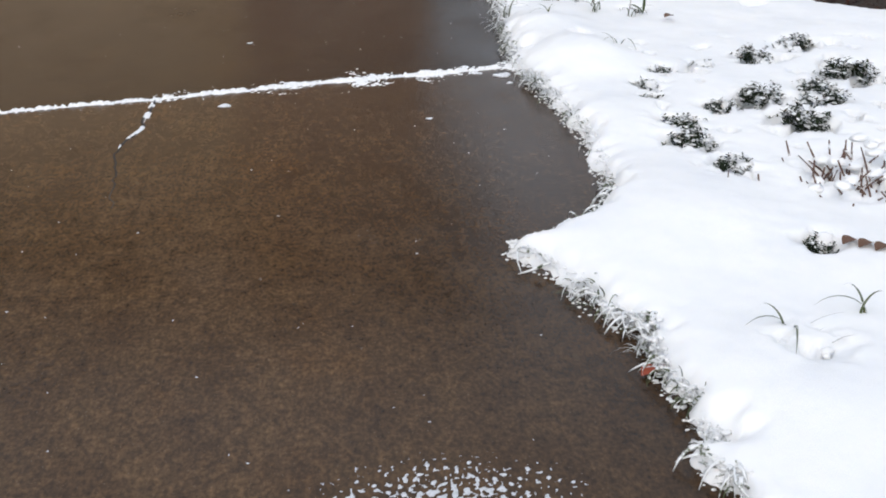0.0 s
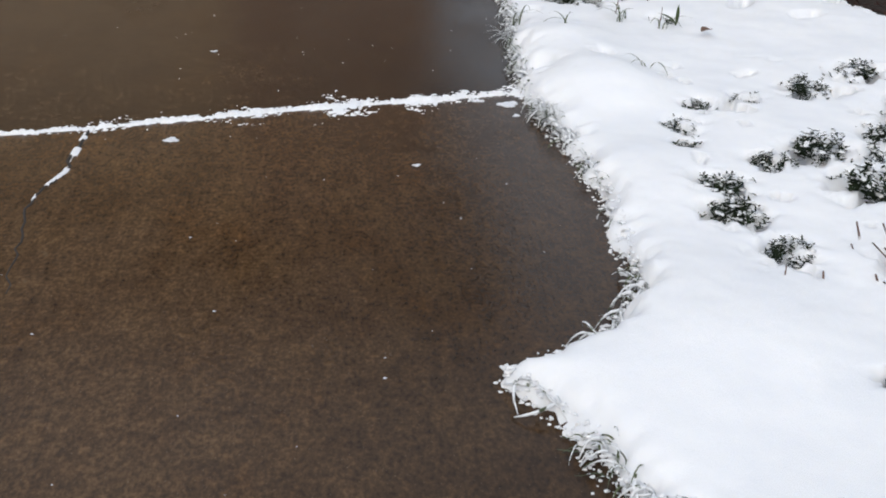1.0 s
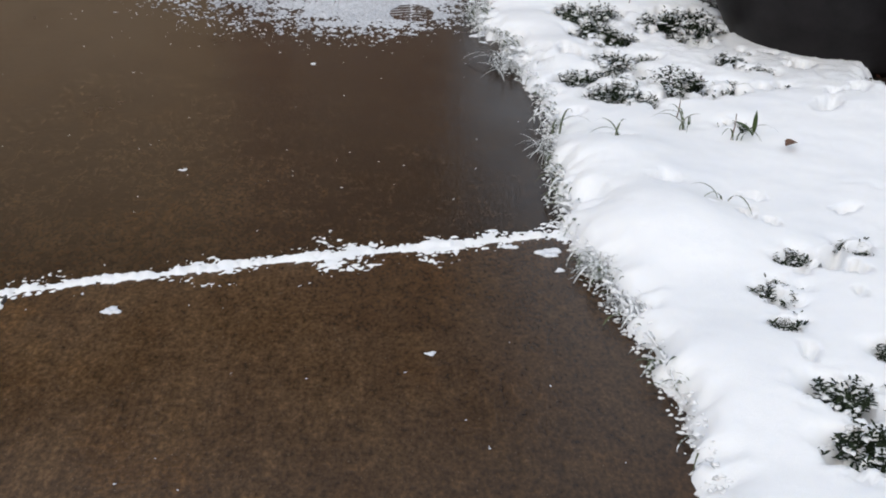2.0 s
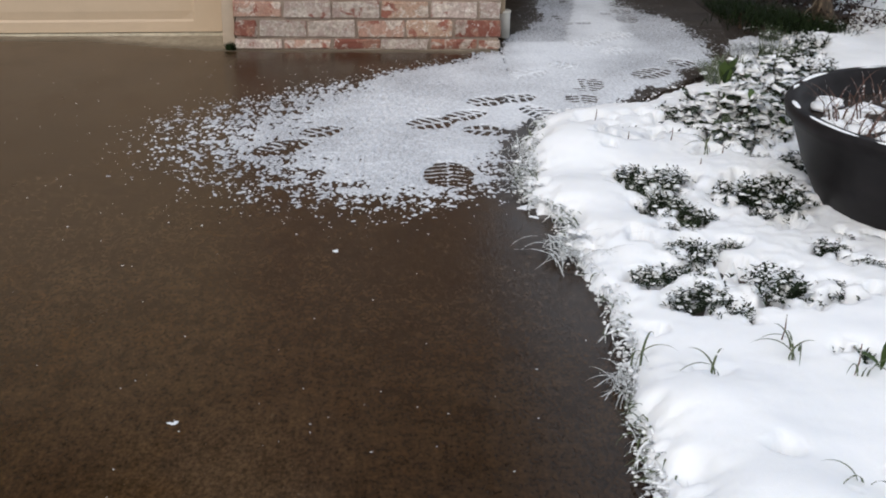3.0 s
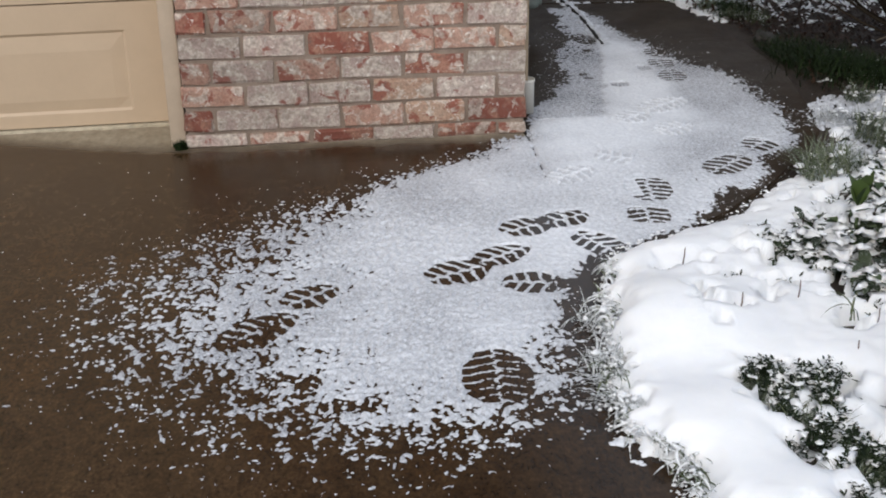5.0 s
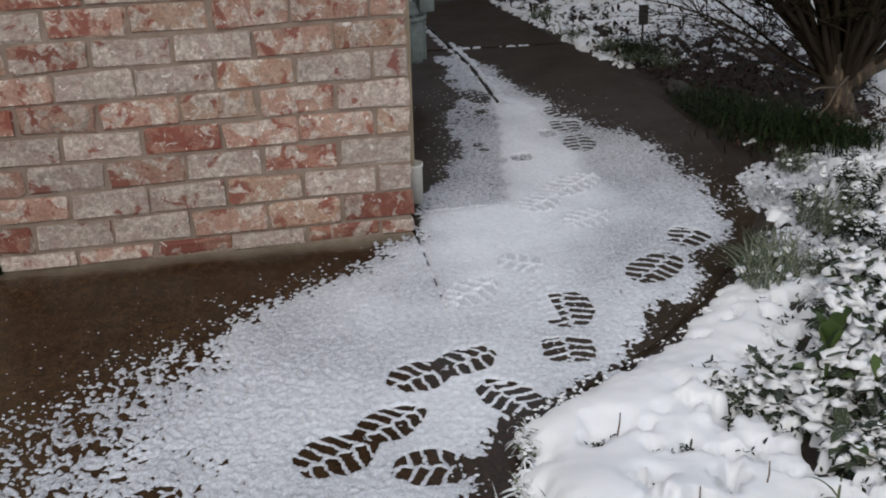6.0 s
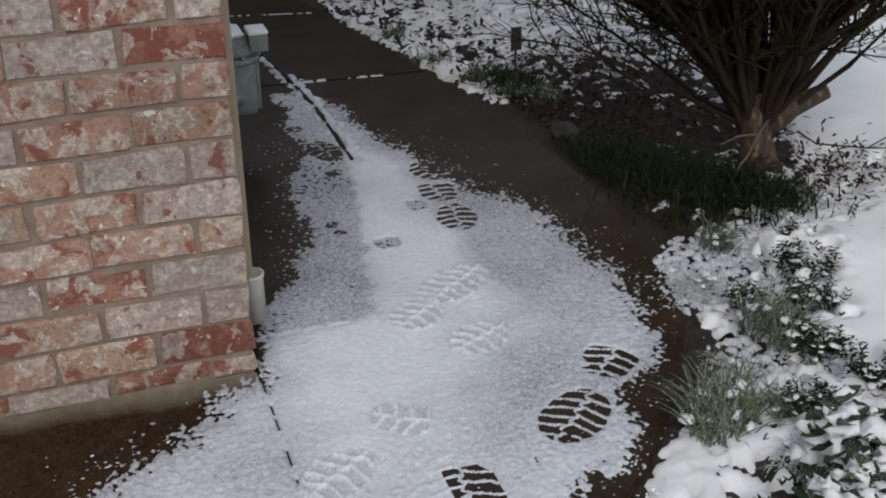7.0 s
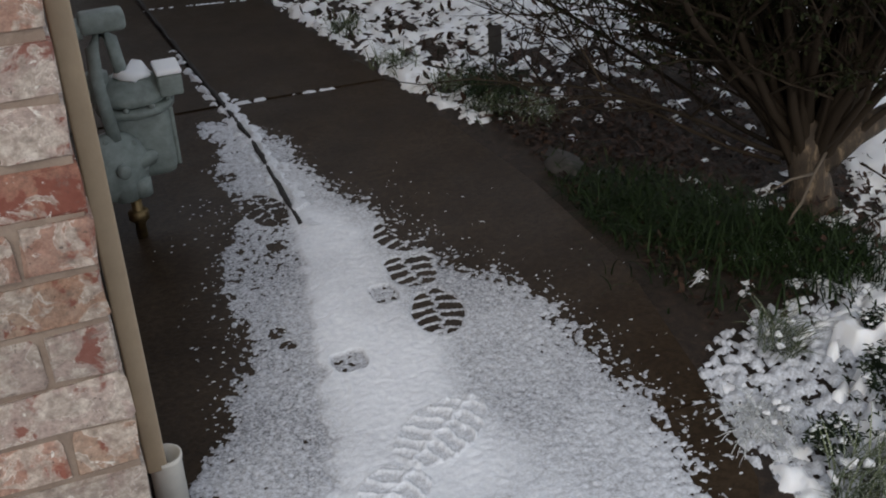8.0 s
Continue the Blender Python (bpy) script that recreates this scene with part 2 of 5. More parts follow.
BROWNLEAF = material("brown_leaf", frosted((0.05, 0.025, 0.013), (0.17, 0.085, 0.05), 0.0), 0.7)
LITTER = material("litter_leaf", frosted((0.010, 0.006, 0.004), (0.06, 0.034, 0.023), 0.0), 0.6, 0.15)
MULCH = material("bark_mulch", frosted((0.014, 0.006, 0.004), (0.07, 0.026, 0.016), 0.0), 0.75, 0.2)
REDLEAF = material("red_leaf", painted((0.36, 0.07, 0.03), 0.2, 40.0), 0.6)
FROSTGRASS = material("frosted_grass", frosted((0.016, 0.026, 0.012), (0.06, 0.075, 0.035), 0.6, 70.0), 0.7, 0.15)
GREENGRASS = material("green_grass", frosted((0.006, 0.013, 0.004), (0.022, 0.038, 0.012), 0.0), 0.6, 0.12)
RIME = material("rimed_blade", frosted((0.04, 0.055, 0.025), (0.11, 0.13, 0.07), 0.78, 45.0), 0.7)
TUFTGRASS = material("tuft_grass", frosted((0.03, 0.05, 0.018), (0.10, 0.12, 0.05), 0.2, 50.0), 0.65)
SHOOT = material("dark_shoot", frosted((0.006, 0.012, 0.006), (0.03, 0.042, 0.02), 0.0), 0.65, 0.1)
LEAF = material("evergreen_leaf", frosted((0.018, 0.036, 0.009), (0.06, 0.095, 0.022), 0.0), 0.5, 0.3)
DULLLEAF = material("dull_leaf", frosted((0.010, 0.018, 0.009), (0.04, 0.056, 0.026), 0.12, 60.0), 0.6, 0.2)
STALK = material("brown_stalk", frosted((0.05, 0.022, 0.016), (0.15, 0.08, 0.055), 0.2, 60.0), 0.8)
STONE = material("stone", painted((0.045, 0.041, 0.038), 0.4, 20.0), 0.85)


# ---- numeric noise and mesh tools ----
def perlin(x, y, seed):
    r = np.random.RandomState(seed)
    perm = r.permutation(512)
    ang = r.rand(512) * 2 * np.pi
    gx, gy = np.cos(ang), np.sin(ang)
    xi, yi = np.floor(x).astype(int), np.floor(y).astype(int)
    fx, fy = x - xi, y - yi

    def corner(i, j):
        h = perm[(perm[(xi + i) & 511] + yi + j) & 511]
        return gx[h] * (fx - i) + gy[h] * (fy - j)
    u, v = fx * fx * fx * (fx * (fx * 6 - 15) + 10), fy * fy * fy * (fy * (fy * 6 - 15) + 10)
    a = corner(0, 0) * (1 - u) + corner(1, 0) * u
    b = corner(0, 1) * (1 - u) + corner(1, 1) * u
    return (a * (1 - v) + b * v) * 1.4


def fbm(x, y, size, octaves, seed):
    s, amp, tot = 0, 1.0, 0
    for k in range(octaves):
        s = s + amp * perlin(x / size * 2 ** k + 31.7 * k, y / size * 2 ** k + 17.3 * k, seed + k)
        tot += amp
        amp *= 0.5
    return np.clip(s / tot * 2.3, -1, 1)


def smooth(a, b, x):
    t = np.clip((x - a) / (b - a), 0, 1)
    return t * t * (3 - 2 * t)


def to_line(X, Y, pts, closed=False):
    """Distance from every grid point to a line of points."""
    d = np.full(X.shape, 1e9)
    n = len(pts)
    for k in range(n if closed else n - 1):
        (ax, ay), (bx, by) = pts[k], pts[(k + 1) % n]
        dx, dy = bx - ax, by - ay
        t = np.clip(((X - ax) * dx + (Y - ay) * dy) / (dx * dx + dy * dy), 0, 1)
        d = np.minimum(d, np.hypot(X - ax - t * dx, Y - ay - t * dy))
    return d


def inside(X, Y, pts):
    odd = np.zeros(X.shape, bool)
    n = len(pts)
    for k in range(n):
        (ax, ay), (bx, by) = pts[k], pts[(k + 1) % n]
        if ay != by:
            odd ^= ((ay > Y) != (by > Y)) & (X < (bx - ax) * (Y - ay) / (by - ay) + ax)
    return odd


def signed(X, Y, pts):
    d = to_line(X, Y, pts, True)
    return np.where(inside(X, Y, pts), d, -d)


def grid_object(name, X, Y, Z, mat, keep=None, attr=None):
    """A height field as one smooth mesh; keep: which grid points carry it."""
    ny, nx = X.shape
    idx = np.arange(ny * nx).reshape(ny, nx)
    quads = np.stack([idx[:-1, :-1], idx[:-1, 1:], idx[1:, 1:], idx[1:, :-1]], -1).reshape(-1, 4)
    if keep is not None:
        quads = quads[keep.ravel()[quads].any(1)]
    used = np.unique(quads)
    back = np.zeros(ny * nx, int)
    back[used] = np.arange(len(used))
    quads = back[quads]
    co = np.stack([X.ravel()[used], Y.ravel()[used], Z.ravel()[used]], 1)
    me = bpy.data.meshes.new(name)
    me.vertices.add(len(co))
    me.vertices.foreach_set("co", co.astype(np.float32).ravel())
    me.loops.add(quads.size)
    me.loops.foreach_set("vertex_index", quads.astype(np.int32).ravel())
    me.polygons.add(len(quads))
    me.polygons.foreach_set("loop_start", np.arange(0, quads.size, 4, dtype=np.int32))
    me.update(calc_edges=True)
    me.polygons.foreach_set("use_smooth", np.ones(len(quads), bool))
    if attr is not None:
        a = me.attributes.new("melt", "FLOAT", "POINT")
        a.data.foreach_set("value", attr.ravel()[used].astype(np.float32))
    me.materials.append(mat)
    return new(name, me)


def lattice(x0, x1, y0, y1, step):
    return np.meshgrid(np.arange(x0, x1, step), np.arange(y0, y1, step))


class Geo:
    """Collects vertices and faces for one mesh."""

    def __init__(self):
        self.v, self.f = [], []

    def add(self, verts, faces):
        b = len(self.v)
        self.v += [tuple(p) for p in verts]
        self.f += [tuple(b + i for i in q) for q in faces]

    def tube(self, pts, radii, sides=6, cap=True):
        pts = [Vector(p) for p in pts]
        rings = []
        for k, p in enumerate(pts):
            d = (pts[min(k + 1, len(pts) - 1)] - pts[max(k - 1, 0)]).normalized()
            a = d.orthogonal().normalized()
            c = d.cross(a)
            rings.append([p + (a * math.cos(t) + c * math.sin(t)) * radii[k] for t in (2 * math.pi * i / sides for i in range(sides))])
        f = []
        for k in range(len(pts) - 1):
            for i in range(sides):
                j = (i + 1) % sides
                f.append((k * sides + i, k * sides + j, (k + 1) * sides + j, (k + 1) * sides + i))
        if cap:
            f.append(tuple(reversed(range(sides))))
            f.append(tuple((len(pts) - 1) * sides + i for i in range(sides)))
        self.add([p for r in rings for p in r], f)

    def lathe(self, profile, centre=(0, 0, 0), sides=24, axis=None):
        """profile: (radius, height) pairs, turned about the axis (z if none)."""
        m = Matrix.Translation(centre) @ (Vector(axis).to_track_quat("Z", "Y").to_matrix().to_4x4() if axis else Matrix())
        v, f = [], []
        for r, h in profile:
            v += [m @ Vector((r * math.cos(2 * math.pi * i / sides), r * math.sin(2 * math.pi * i / sides), h)) for i in range(sides)]
        n = len(profile)
        for k in range(n - 1):
            for i in range(sides):
                j = (i + 1) % sides
                f.append((k * sides + i, k * sides + j, (k + 1) * sides + j, (k + 1) * sides + i))
        f.append(tuple(reversed(range(sides))))
        f.append(tuple((n - 1) * sides + i for i in range(sides)))
        self.add(v, f)

    def blade(self, base, yaw, length, width, lean, curl, seg=5, twist=0.0):
        """A grass blade: leans by lean degrees at its foot and bends on by curl degrees to its tip."""
        p = Vector(base)
        out = Vector((math.cos(yaw), math.sin(yaw), 0))
        side = Vector((-math.sin(yaw + twist), math.cos(yaw + twist), 0))
        v, f = [], []
        for k in range(seg + 1):
            t = k / seg
            w = width * (1 - t ** 2 * 0.9) * 0.5
            v += [p - side * w, p + side * w]
            a = radians(lean + curl * t)
            p = p + (out * math.sin(a) + Vector((0, 0, math.cos(a)))) * (length / seg)
            p.z = max(p.z, 0.004)
            if k:
                f.append((2 * k - 2, 2 * k - 1, 2 * k + 1, 2 * k))
        self.add(v, f)

    def leaf(self, base, yaw, length, width, lift, cup=0.25, droop=0.3):
        """A broad leaf with a folded midrib."""
        m = Matrix.Translation(base) @ Matrix.Rotation(yaw, 4, "Z") @ Matrix.Rotation(-radians(lift), 4, "Y")
        v, f = [], []
        prof = (0.12, 0.75, 1.0, 0.8, 0.08)
        for k, w in enumerate(prof):
            t = k / (len(prof) - 1)
            z = -droop * length * t * t
            h = width * 0.5 * w
            v += [m @ Vector((t * length, -h, z + cup * h)), m @ Vector((t * length, 0, z)), m @ Vector((t * length, h, z + cup * h))]
            if k:
                a = 3 * (k - 1)
                f += [(a, a + 1, a + 4, a + 3), (a + 1, a + 2, a + 5, a + 4)]
        self.add(v, f)

    def needle(self, base, yaw, length, width, lift):
        """A small pointed leaf of four corners."""
        b, a = Vector(base), radians(lift)
        d = Vector((math.cos(yaw) * math.cos(a), math.sin(yaw) * math.cos(a), math.sin(a)))
        w = Vector((-math.sin(yaw), math.cos(yaw), 0.3)) * width * 0.5
        self.add([b, b + d * length * 0.5 + w, b + d * length, b + d * length * 0.5 - w], [(0, 1, 2, 3)])

    def blob(self, centre, rx, ry, rz, rng, rough=0.25, sides=8):
        """An uneven lump of snow, flat below."""
        v = [Vector(centre) + Vector((0, 0, rz))]
        rings = 3
        for k in range(1, rings + 1):
            a = math.pi * 0.56 * k / rings
            for i in range(sides):
                t = 2 * math.pi * (i + 0.5 * (k % 2)) / sides
                q = 1 + rough * (rng.random() - 0.5) * 2
                v.append(Vector(centre) + Vector((rx * q * math.sin(a) * math.cos(t), ry * q * math.sin(a) * math.sin(t), rz * math.cos(a) * q)))
        f = [(0, 1 + i, 1 + (i + 1) % sides) for i in range(sides)]
        for k in range(rings - 1):
            for i in range(sides):
                j = (i + 1) % sides
                a, b = 1 + k * sides, 1 + (k + 1) * sides
                f.append((a + i, b + i, b + j, a + j))
        f.append(tuple(1 + (rings - 1) * sides + i for i in reversed(range(sides))))
        self.add(v, f)

    def box(self, lo, hi, bevel=0.0):
        (a, b, c), (d, e, g) = lo, hi
        if bevel <= 0:
            self.add([(a, b, c), (d, b, c), (d, e, c), (a, e, c), (a, b, g), (d, b, g), (d, e, g), (a, e, g)],
                     [(3, 2, 1, 0), (4, 5, 6, 7), (0, 1, 5, 4), (1, 2, 6, 5), (2, 3, 7, 6), (3, 0, 4, 7)])
            return
        bm = bmesh.new()
        bmesh.ops.create_cube(bm, size=1.0, matrix=Matrix.Translation(((a + d) / 2, (b + e) / 2, (c + g) / 2)) @ Matrix.Diagonal((d - a, e - b, g - c, 1)))
        bmesh.ops.bevel(bm, geom=bm.edges[:], offset=bevel, segments=2, affect="EDGES", profile=0.5)
        bm.verts.index_update()
        self.add([v.co for v in bm.verts], [[v.index for v in q.verts] for q in bm.faces])
        bm.free()

    def mesh(self, name, mat, flat=False):
        me = bpy.data.meshes.new(name)
        me.from_pydata(self.v, [], self.f)
        me.update()
        if not flat:
            me.polygons.foreach_set("use_smooth", [True] * len(me.polygons))
        me.materials.append(mat)
        return me


def part(name, geo, mat, parent, label="", flat=False):
    ob = new(name, geo.mesh(name, mat, flat))
    ob.parent = parent
    return tagged(ob, label)


def thing(name, at, label, category, group=""):
    ob = new(name)
    ob.location = at
    ob.empty_display_size = 0.1
    return tagged(ob, label, category, group)


def structure(name, geo, mat, label, category, flat=False):
    return tagged(new(name, geo.mesh(name, mat, flat)), label, category, "", "structure")


# ---- outlines of the plan ----
BANK = [(1.06, -3.0), (1.06, 0.9), (1.02, 1.0), (1.06, 1.15), (1.02, 1.31), (1.04, 1.45), (0.97, 1.55), (0.9, 1.75), (0.82, 1.88), (0.95, 1.95), (1.03, 2.02),
        (1.13, 2.17), (1.15, 2.66), (1.13, 2.88), (1.1, 3.05), (1.06, 3.3), (1.06, 3.5), (1.07, 3.75), (1.1, 4.1), (1.11, 4.35), (1.09, 4.55), (1.04, 4.7),
        (1.07, 4.95), (0.97, 5.13), (1.0, 5.4), (1.06, 5.72), (1.13, 5.97), (1.28, 6.075), (1.54, 6.235), (1.73, 6.43), (1.93, 6.67), (2.12, 6.97), (2.22, 7.32),
        (2.4, 7.42), (2.6, 7.42), (2.8, 7.6), (3.0, 7.95), (3.3, 8.6), (3.7, 9.8), (9.0, 9.8), (9.0, -3.0)]
DUSTING = [(-0.24, 5.95), (-0.17, 5.5), (-0.03, 5.3), (0.16, 5.18), (0.46, 5.06), (0.66, 5.07), (0.83, 5.19), (0.94, 5.37), (0.985, 5.7), (1.08, 6.02), (1.29, 6.15),
           (1.495, 6.29), (1.665, 6.47), (1.825, 6.68), (1.97, 6.94), (2.07, 7.15), (2.05, 7.5), (1.98, 7.85), (1.86, 8.15), (1.75, 8.5), (1.64, 9.0), (1.46, 9.12),
           (1.4, 8.45), (1.31, 7.92), (1.22, 7.58), (1.11, 7.26), (1.05, 7.09), (0.92, 6.98), (0.68, 6.79), (0.41, 6.58), (0.13, 6.35), (-0.1, 6.15)]
BRIGHT = [(1.376, 7.285), (1.414, 7.453), (1.478, 7.78), (1.53, 8.1), (1.588, 8.42), (1.66, 8.42), (1.735, 8.25), (1.728, 8.0), (1.735, 7.8), (1.718, 7.55), (1.73, 7.35),
          (1.74, 7.1), (1.6, 6.85), (1.4, 6.7), (1.15, 6.6), (1.05, 6.9), (1.05, 7.2)]
JOINT = [(-3.6, 2.39), (-0.37, 3.11), (-0.14, 3.155), (0.36, 3.285), (1.07, 3.435)]
CRACK = [(-0.14, 3.15), (-0.15, 2.99), (-0.15, 2.86), (-0.19, 2.74), (-0.195, 2.61), (-0.17, 2.47), (-0.16, 2.35), (-0.14, 2.2)]

# boot-sole lobes pressed in the snow: x, y, way of the toe, length, width, depth
LOBES = [(1.375, 6.53, 85, 0.24, 0.145, 1.0), (1.322, 6.3, 85, 0.13, 0.13, 1.0), (1.685, 6.715, 46, 0.22, 0.14, 1.0), (1.84, 6.895, 46, 0.135, 0.125, 1.0),
         (0.72, 5.955, 30, 0.19, 0.155, 1.0), (0.85, 6.055, 36, 0.19, 0.125, 1.0), (0.948, 6.25, 26, 0.17, 0.135, 0.9), (1.066, 6.3, 30, 0.17, 0.125, 0.9),
         (1.13, 6.11, 120, 0.2, 0.125, 1.0), (0.915, 5.865, -12, 0.17, 0.135, 1.05), (0.2, 5.66, 46, 0.25, 0.14, 1.1), (0.327, 5.845, 40, 0.17, 0.125, 1.1),
         (0.757, 5.385, 88, 0.26, 0.165, 1.4), (1.15, 6.66, 36, 0.17, 0.13, 0.42), (1.325, 6.81, -30, 0.13, 0.1, 0.4), (1.8, 8.17, 98, 0.17, 0.12, 1.0),
         (1.775, 7.99, 92, 0.15, 0.11, 1.0)]
LOBES += [(1.77, 7.8, 82, 0.2, 0.115, 0.9), (1.63, 7.38, 38, 0.24, 0.14, 0.5), (1.48, 7.24, 38, 0.14, 0.12, 0.42), (1.6, 7.09, 30, 0.17, 0.125, 0.5),
          (1.525, 8.46, 100, 0.2, 0.11, 0.9), (1.53, 7.68, 90, 0.075, 0.075, 1.6), (1.68, 7.91, 90, 0.085, 0.06, 1.6), (1.41, 7.86, 70, 0.05, 0.035, 2.0),
          (1.42, 7.8, 20, 0.035, 0.03, 2.0), (1.5, 8.25, 80, 0.05, 0.04, 2.0), (1.47, 8.7, 80, 0.06, 0.05, 2.0)]

rng = random.Random(77)
# plants that stand in the snow: x, y, radius
SHOOTS = [(1.68, 3.28, 0.045), (1.52, 3.23, 0.04), (1.45, 3.06, 0.05), (1.42, 2.93, 0.035), (1.89, 3.34, 0.07), (2.09, 3.49, 0.08), (1.61, 2.81, 0.055),
          (1.76, 2.86, 0.08), (1.44, 2.66, 0.07), (1.42, 2.48, 0.075), (1.8, 2.63, 0.1), (1.94, 2.83, 0.08), (2.13, 3.1, 0.1), (1.97, 2.98, 0.06),
          (1.22, 4.47, 0.05), (1.29, 4.5, 0.05), (1.3, 4.32, 0.055), (1.53, 4.39, 0.09), (1.41, 4.25, 0.045), (1.77, 4.65, 0.06), (1.7, 4.4, 0.05)]
SHOOTS += [(1.37, 5.1, 0.09), (1.38, 4.95, 0.08), (1.38, 4.78, 0.06), (1.62, 5.08, 0.09), (1.71, 5.0, 0.1), (1.91, 5.36, 0.08), (1.39, 5.77, 0.045), (1.62, 4.05, 0.04),
           (1.32, 3.6, 0.03), (1.53, 1.78, 0.05), (1.49, 2.3, 0.06), (1.5, 4.7, 0.035), (1.84, 4.55, 0.05), (1.33, 5.25, 0.07), (1.78, 5.2, 0.06)]
SHOOTS += [(1.37, 4.62, 0.07), (1.35, 4.5, 0.055), (1.44, 5.22, 0.07), (1.37, 4.36, 0.06), (1.46, 4.9, 0.06)]
SHOOTS += [(2.5, 7.12, 0.09), (2.42, 6.95, 0.08), (2.3, 6.75, 0.08), (2.15, 6.55, 0.07), (2.27, 7.03, 0.06), (2.2, 6.35, 0.08), (2.36, 6.6, 0.09), (2.6, 7.3, 0.06)]
for k in range(14):
    SHOOTS.append((rng.uniform(1.24, 2.0), rng.uniform(4.2, 5.9), rng.uniform(0.022, 0.045)))
SHOOTS = [(x, y, r * 0.84) for x, y, r in SHOOTS]
TUFTS = [(1.96, 6.58, 0.15), (2.26, 6.88, 0.14), (2.38, 7.37, 0.1), (1.1, 3.97, 0.09), (1.26, 3.92, 0.08), (1.34, 1.3, 0.13), (1.06, 1.39, 0.07), (1.08, 4.7, 0.15),
         (1.02, 5.37, 0.11), (1.03, 5.2, 0.1), (1.04, 5.6, 0.1), (1.12, 3.53, 0.08), (1.12, 3.22, 0.085), (1.15, 3.05, 0.07), (1.1, 1.05, 0.07), (2.2, 7.15, 0.1), (2.05, 6.4, 0.09), (2.1, 6.75, 0.08)]
BROAD = [(1.77, 5.86, 0.16), (1.66, 5.93, 0.11), (1.78, 5.68, 0.13), (1.58, 5.97, 0.07), (1.92, 6.05, 0.15), (2.1, 6.3, 0.16), (1.95, 5.8, 0.14), (2.0, 6.2, 0.1)]

# ---- the ground, the paving and the garden soil ----
g = Geo()
g.box((-300, -300, -0.5), (300, 300, -0.03))
structure("ground", g, FIELD, "snow-covered lawn reaching out to the distance", "ground", True)

X, Y = lattice(0.7, 3.85, 0.35, 11.8, 0.05)
Z = -0.012 + 0.006 * fbm(X, Y, 0.25, 3, 5)
soil = tagged(grid_object("garden_soil", X, Y, Z, SOIL), "dark wet garden soil under the snow", "soil", "", "structure")


def slab(name, outline, mat, label, top=0.0, depth=0.1):
    bm = bmesh.new()
    face = bm.faces.new([bm.verts.new((x, y, top)) for x, y in outline])
    bm.normal_update()
    if face.normal.z < 0:
        face.normal_flip()
    edges = list(face.edges)
    low = bmesh.ops.extrude_face_region(bm, geom=[face])
    for v in [e for e in low["geom"] if isinstance(e, bmesh.types.BMVert)]:
        v.co.z -= depth
    bmesh.ops.recalc_face_normals(bm, faces=bm.faces[:])
    rim = [e for e in bm.edges if all(abs(v.co.z - top) < 1e-6 for v in e.verts)]
    bmesh.ops.bevel(bm, geom=rim, offset=0.006, segments=2, affect="EDGES")
    me = bpy.data.meshes.new(name)
    bm.to_mesh(me)
    bm.free()
    me.materials.append(mat)
    return tagged(new(name, me), label, "pavement", "", "structure")


slab("driveway", [(-3.6, -8), (1.16, -8), (1.16, 3.447), (1.06, 3.427), (0.36, 3.279), (-0.14, 3.149), (-0.37, 3.104), (-3.6, 2.384)], CONCRETE, "brown wet concrete driveway slab with a crack")
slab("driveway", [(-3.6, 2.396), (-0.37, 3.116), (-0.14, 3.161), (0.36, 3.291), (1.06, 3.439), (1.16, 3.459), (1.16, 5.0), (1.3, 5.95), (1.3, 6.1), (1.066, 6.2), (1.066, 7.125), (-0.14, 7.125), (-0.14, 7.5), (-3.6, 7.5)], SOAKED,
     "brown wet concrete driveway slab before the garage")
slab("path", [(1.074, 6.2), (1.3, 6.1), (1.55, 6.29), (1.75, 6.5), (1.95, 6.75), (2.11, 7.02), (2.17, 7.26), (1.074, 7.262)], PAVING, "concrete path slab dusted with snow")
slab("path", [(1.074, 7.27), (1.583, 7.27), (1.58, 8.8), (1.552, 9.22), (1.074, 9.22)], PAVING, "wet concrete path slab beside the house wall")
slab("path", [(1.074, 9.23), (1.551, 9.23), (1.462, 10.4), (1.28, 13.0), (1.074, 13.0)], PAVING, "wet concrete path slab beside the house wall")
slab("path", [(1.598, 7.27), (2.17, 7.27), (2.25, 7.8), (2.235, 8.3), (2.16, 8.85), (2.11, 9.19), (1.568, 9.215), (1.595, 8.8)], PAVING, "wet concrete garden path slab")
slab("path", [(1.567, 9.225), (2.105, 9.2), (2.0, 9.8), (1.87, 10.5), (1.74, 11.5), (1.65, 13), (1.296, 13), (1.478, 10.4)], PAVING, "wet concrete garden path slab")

# a sheet of felt in the long joint, standing proud
g = Geo()
pts = []
for k in range(90):
    y = 8.33 + 0.05 * k
    pts.append((1.590 - 0.076 * max(0.0, y - 8.9) + 0.0012 * math.sin(1.7 * k) + 0.0008 * math.sin(4.3 * k), y, 0.004 + 0.002 * math.sin(2.9 * k)))
g.tube(pts, [0.0075 + 0.002 * math.sin(5.1 * k) for k in range(len(pts))], 6)
structure("joint_strip", g, BLACK, "black felt strip in the path's long joint", "joint")

# the crack, a dark groove
g = Geo()
rng = random.Random(3)
fine = []
for (ax, ay), (bx, by) in zip(CRACK, CRACK[1:]):
    for k in range(4):
        fine.append((ax + (bx - ax) * k / 4 + rng.uniform(-0.008, 0.008), ay + (by - ay) * k / 4, -0.0012))
g.tube(fine, [0.004 * (1 - 0.8 * k / len(fine)) + 0.0012 for k in range(len(fine))], 5)
structure("crack", g, BLACK, "fine dark crack across the concrete", "crack")


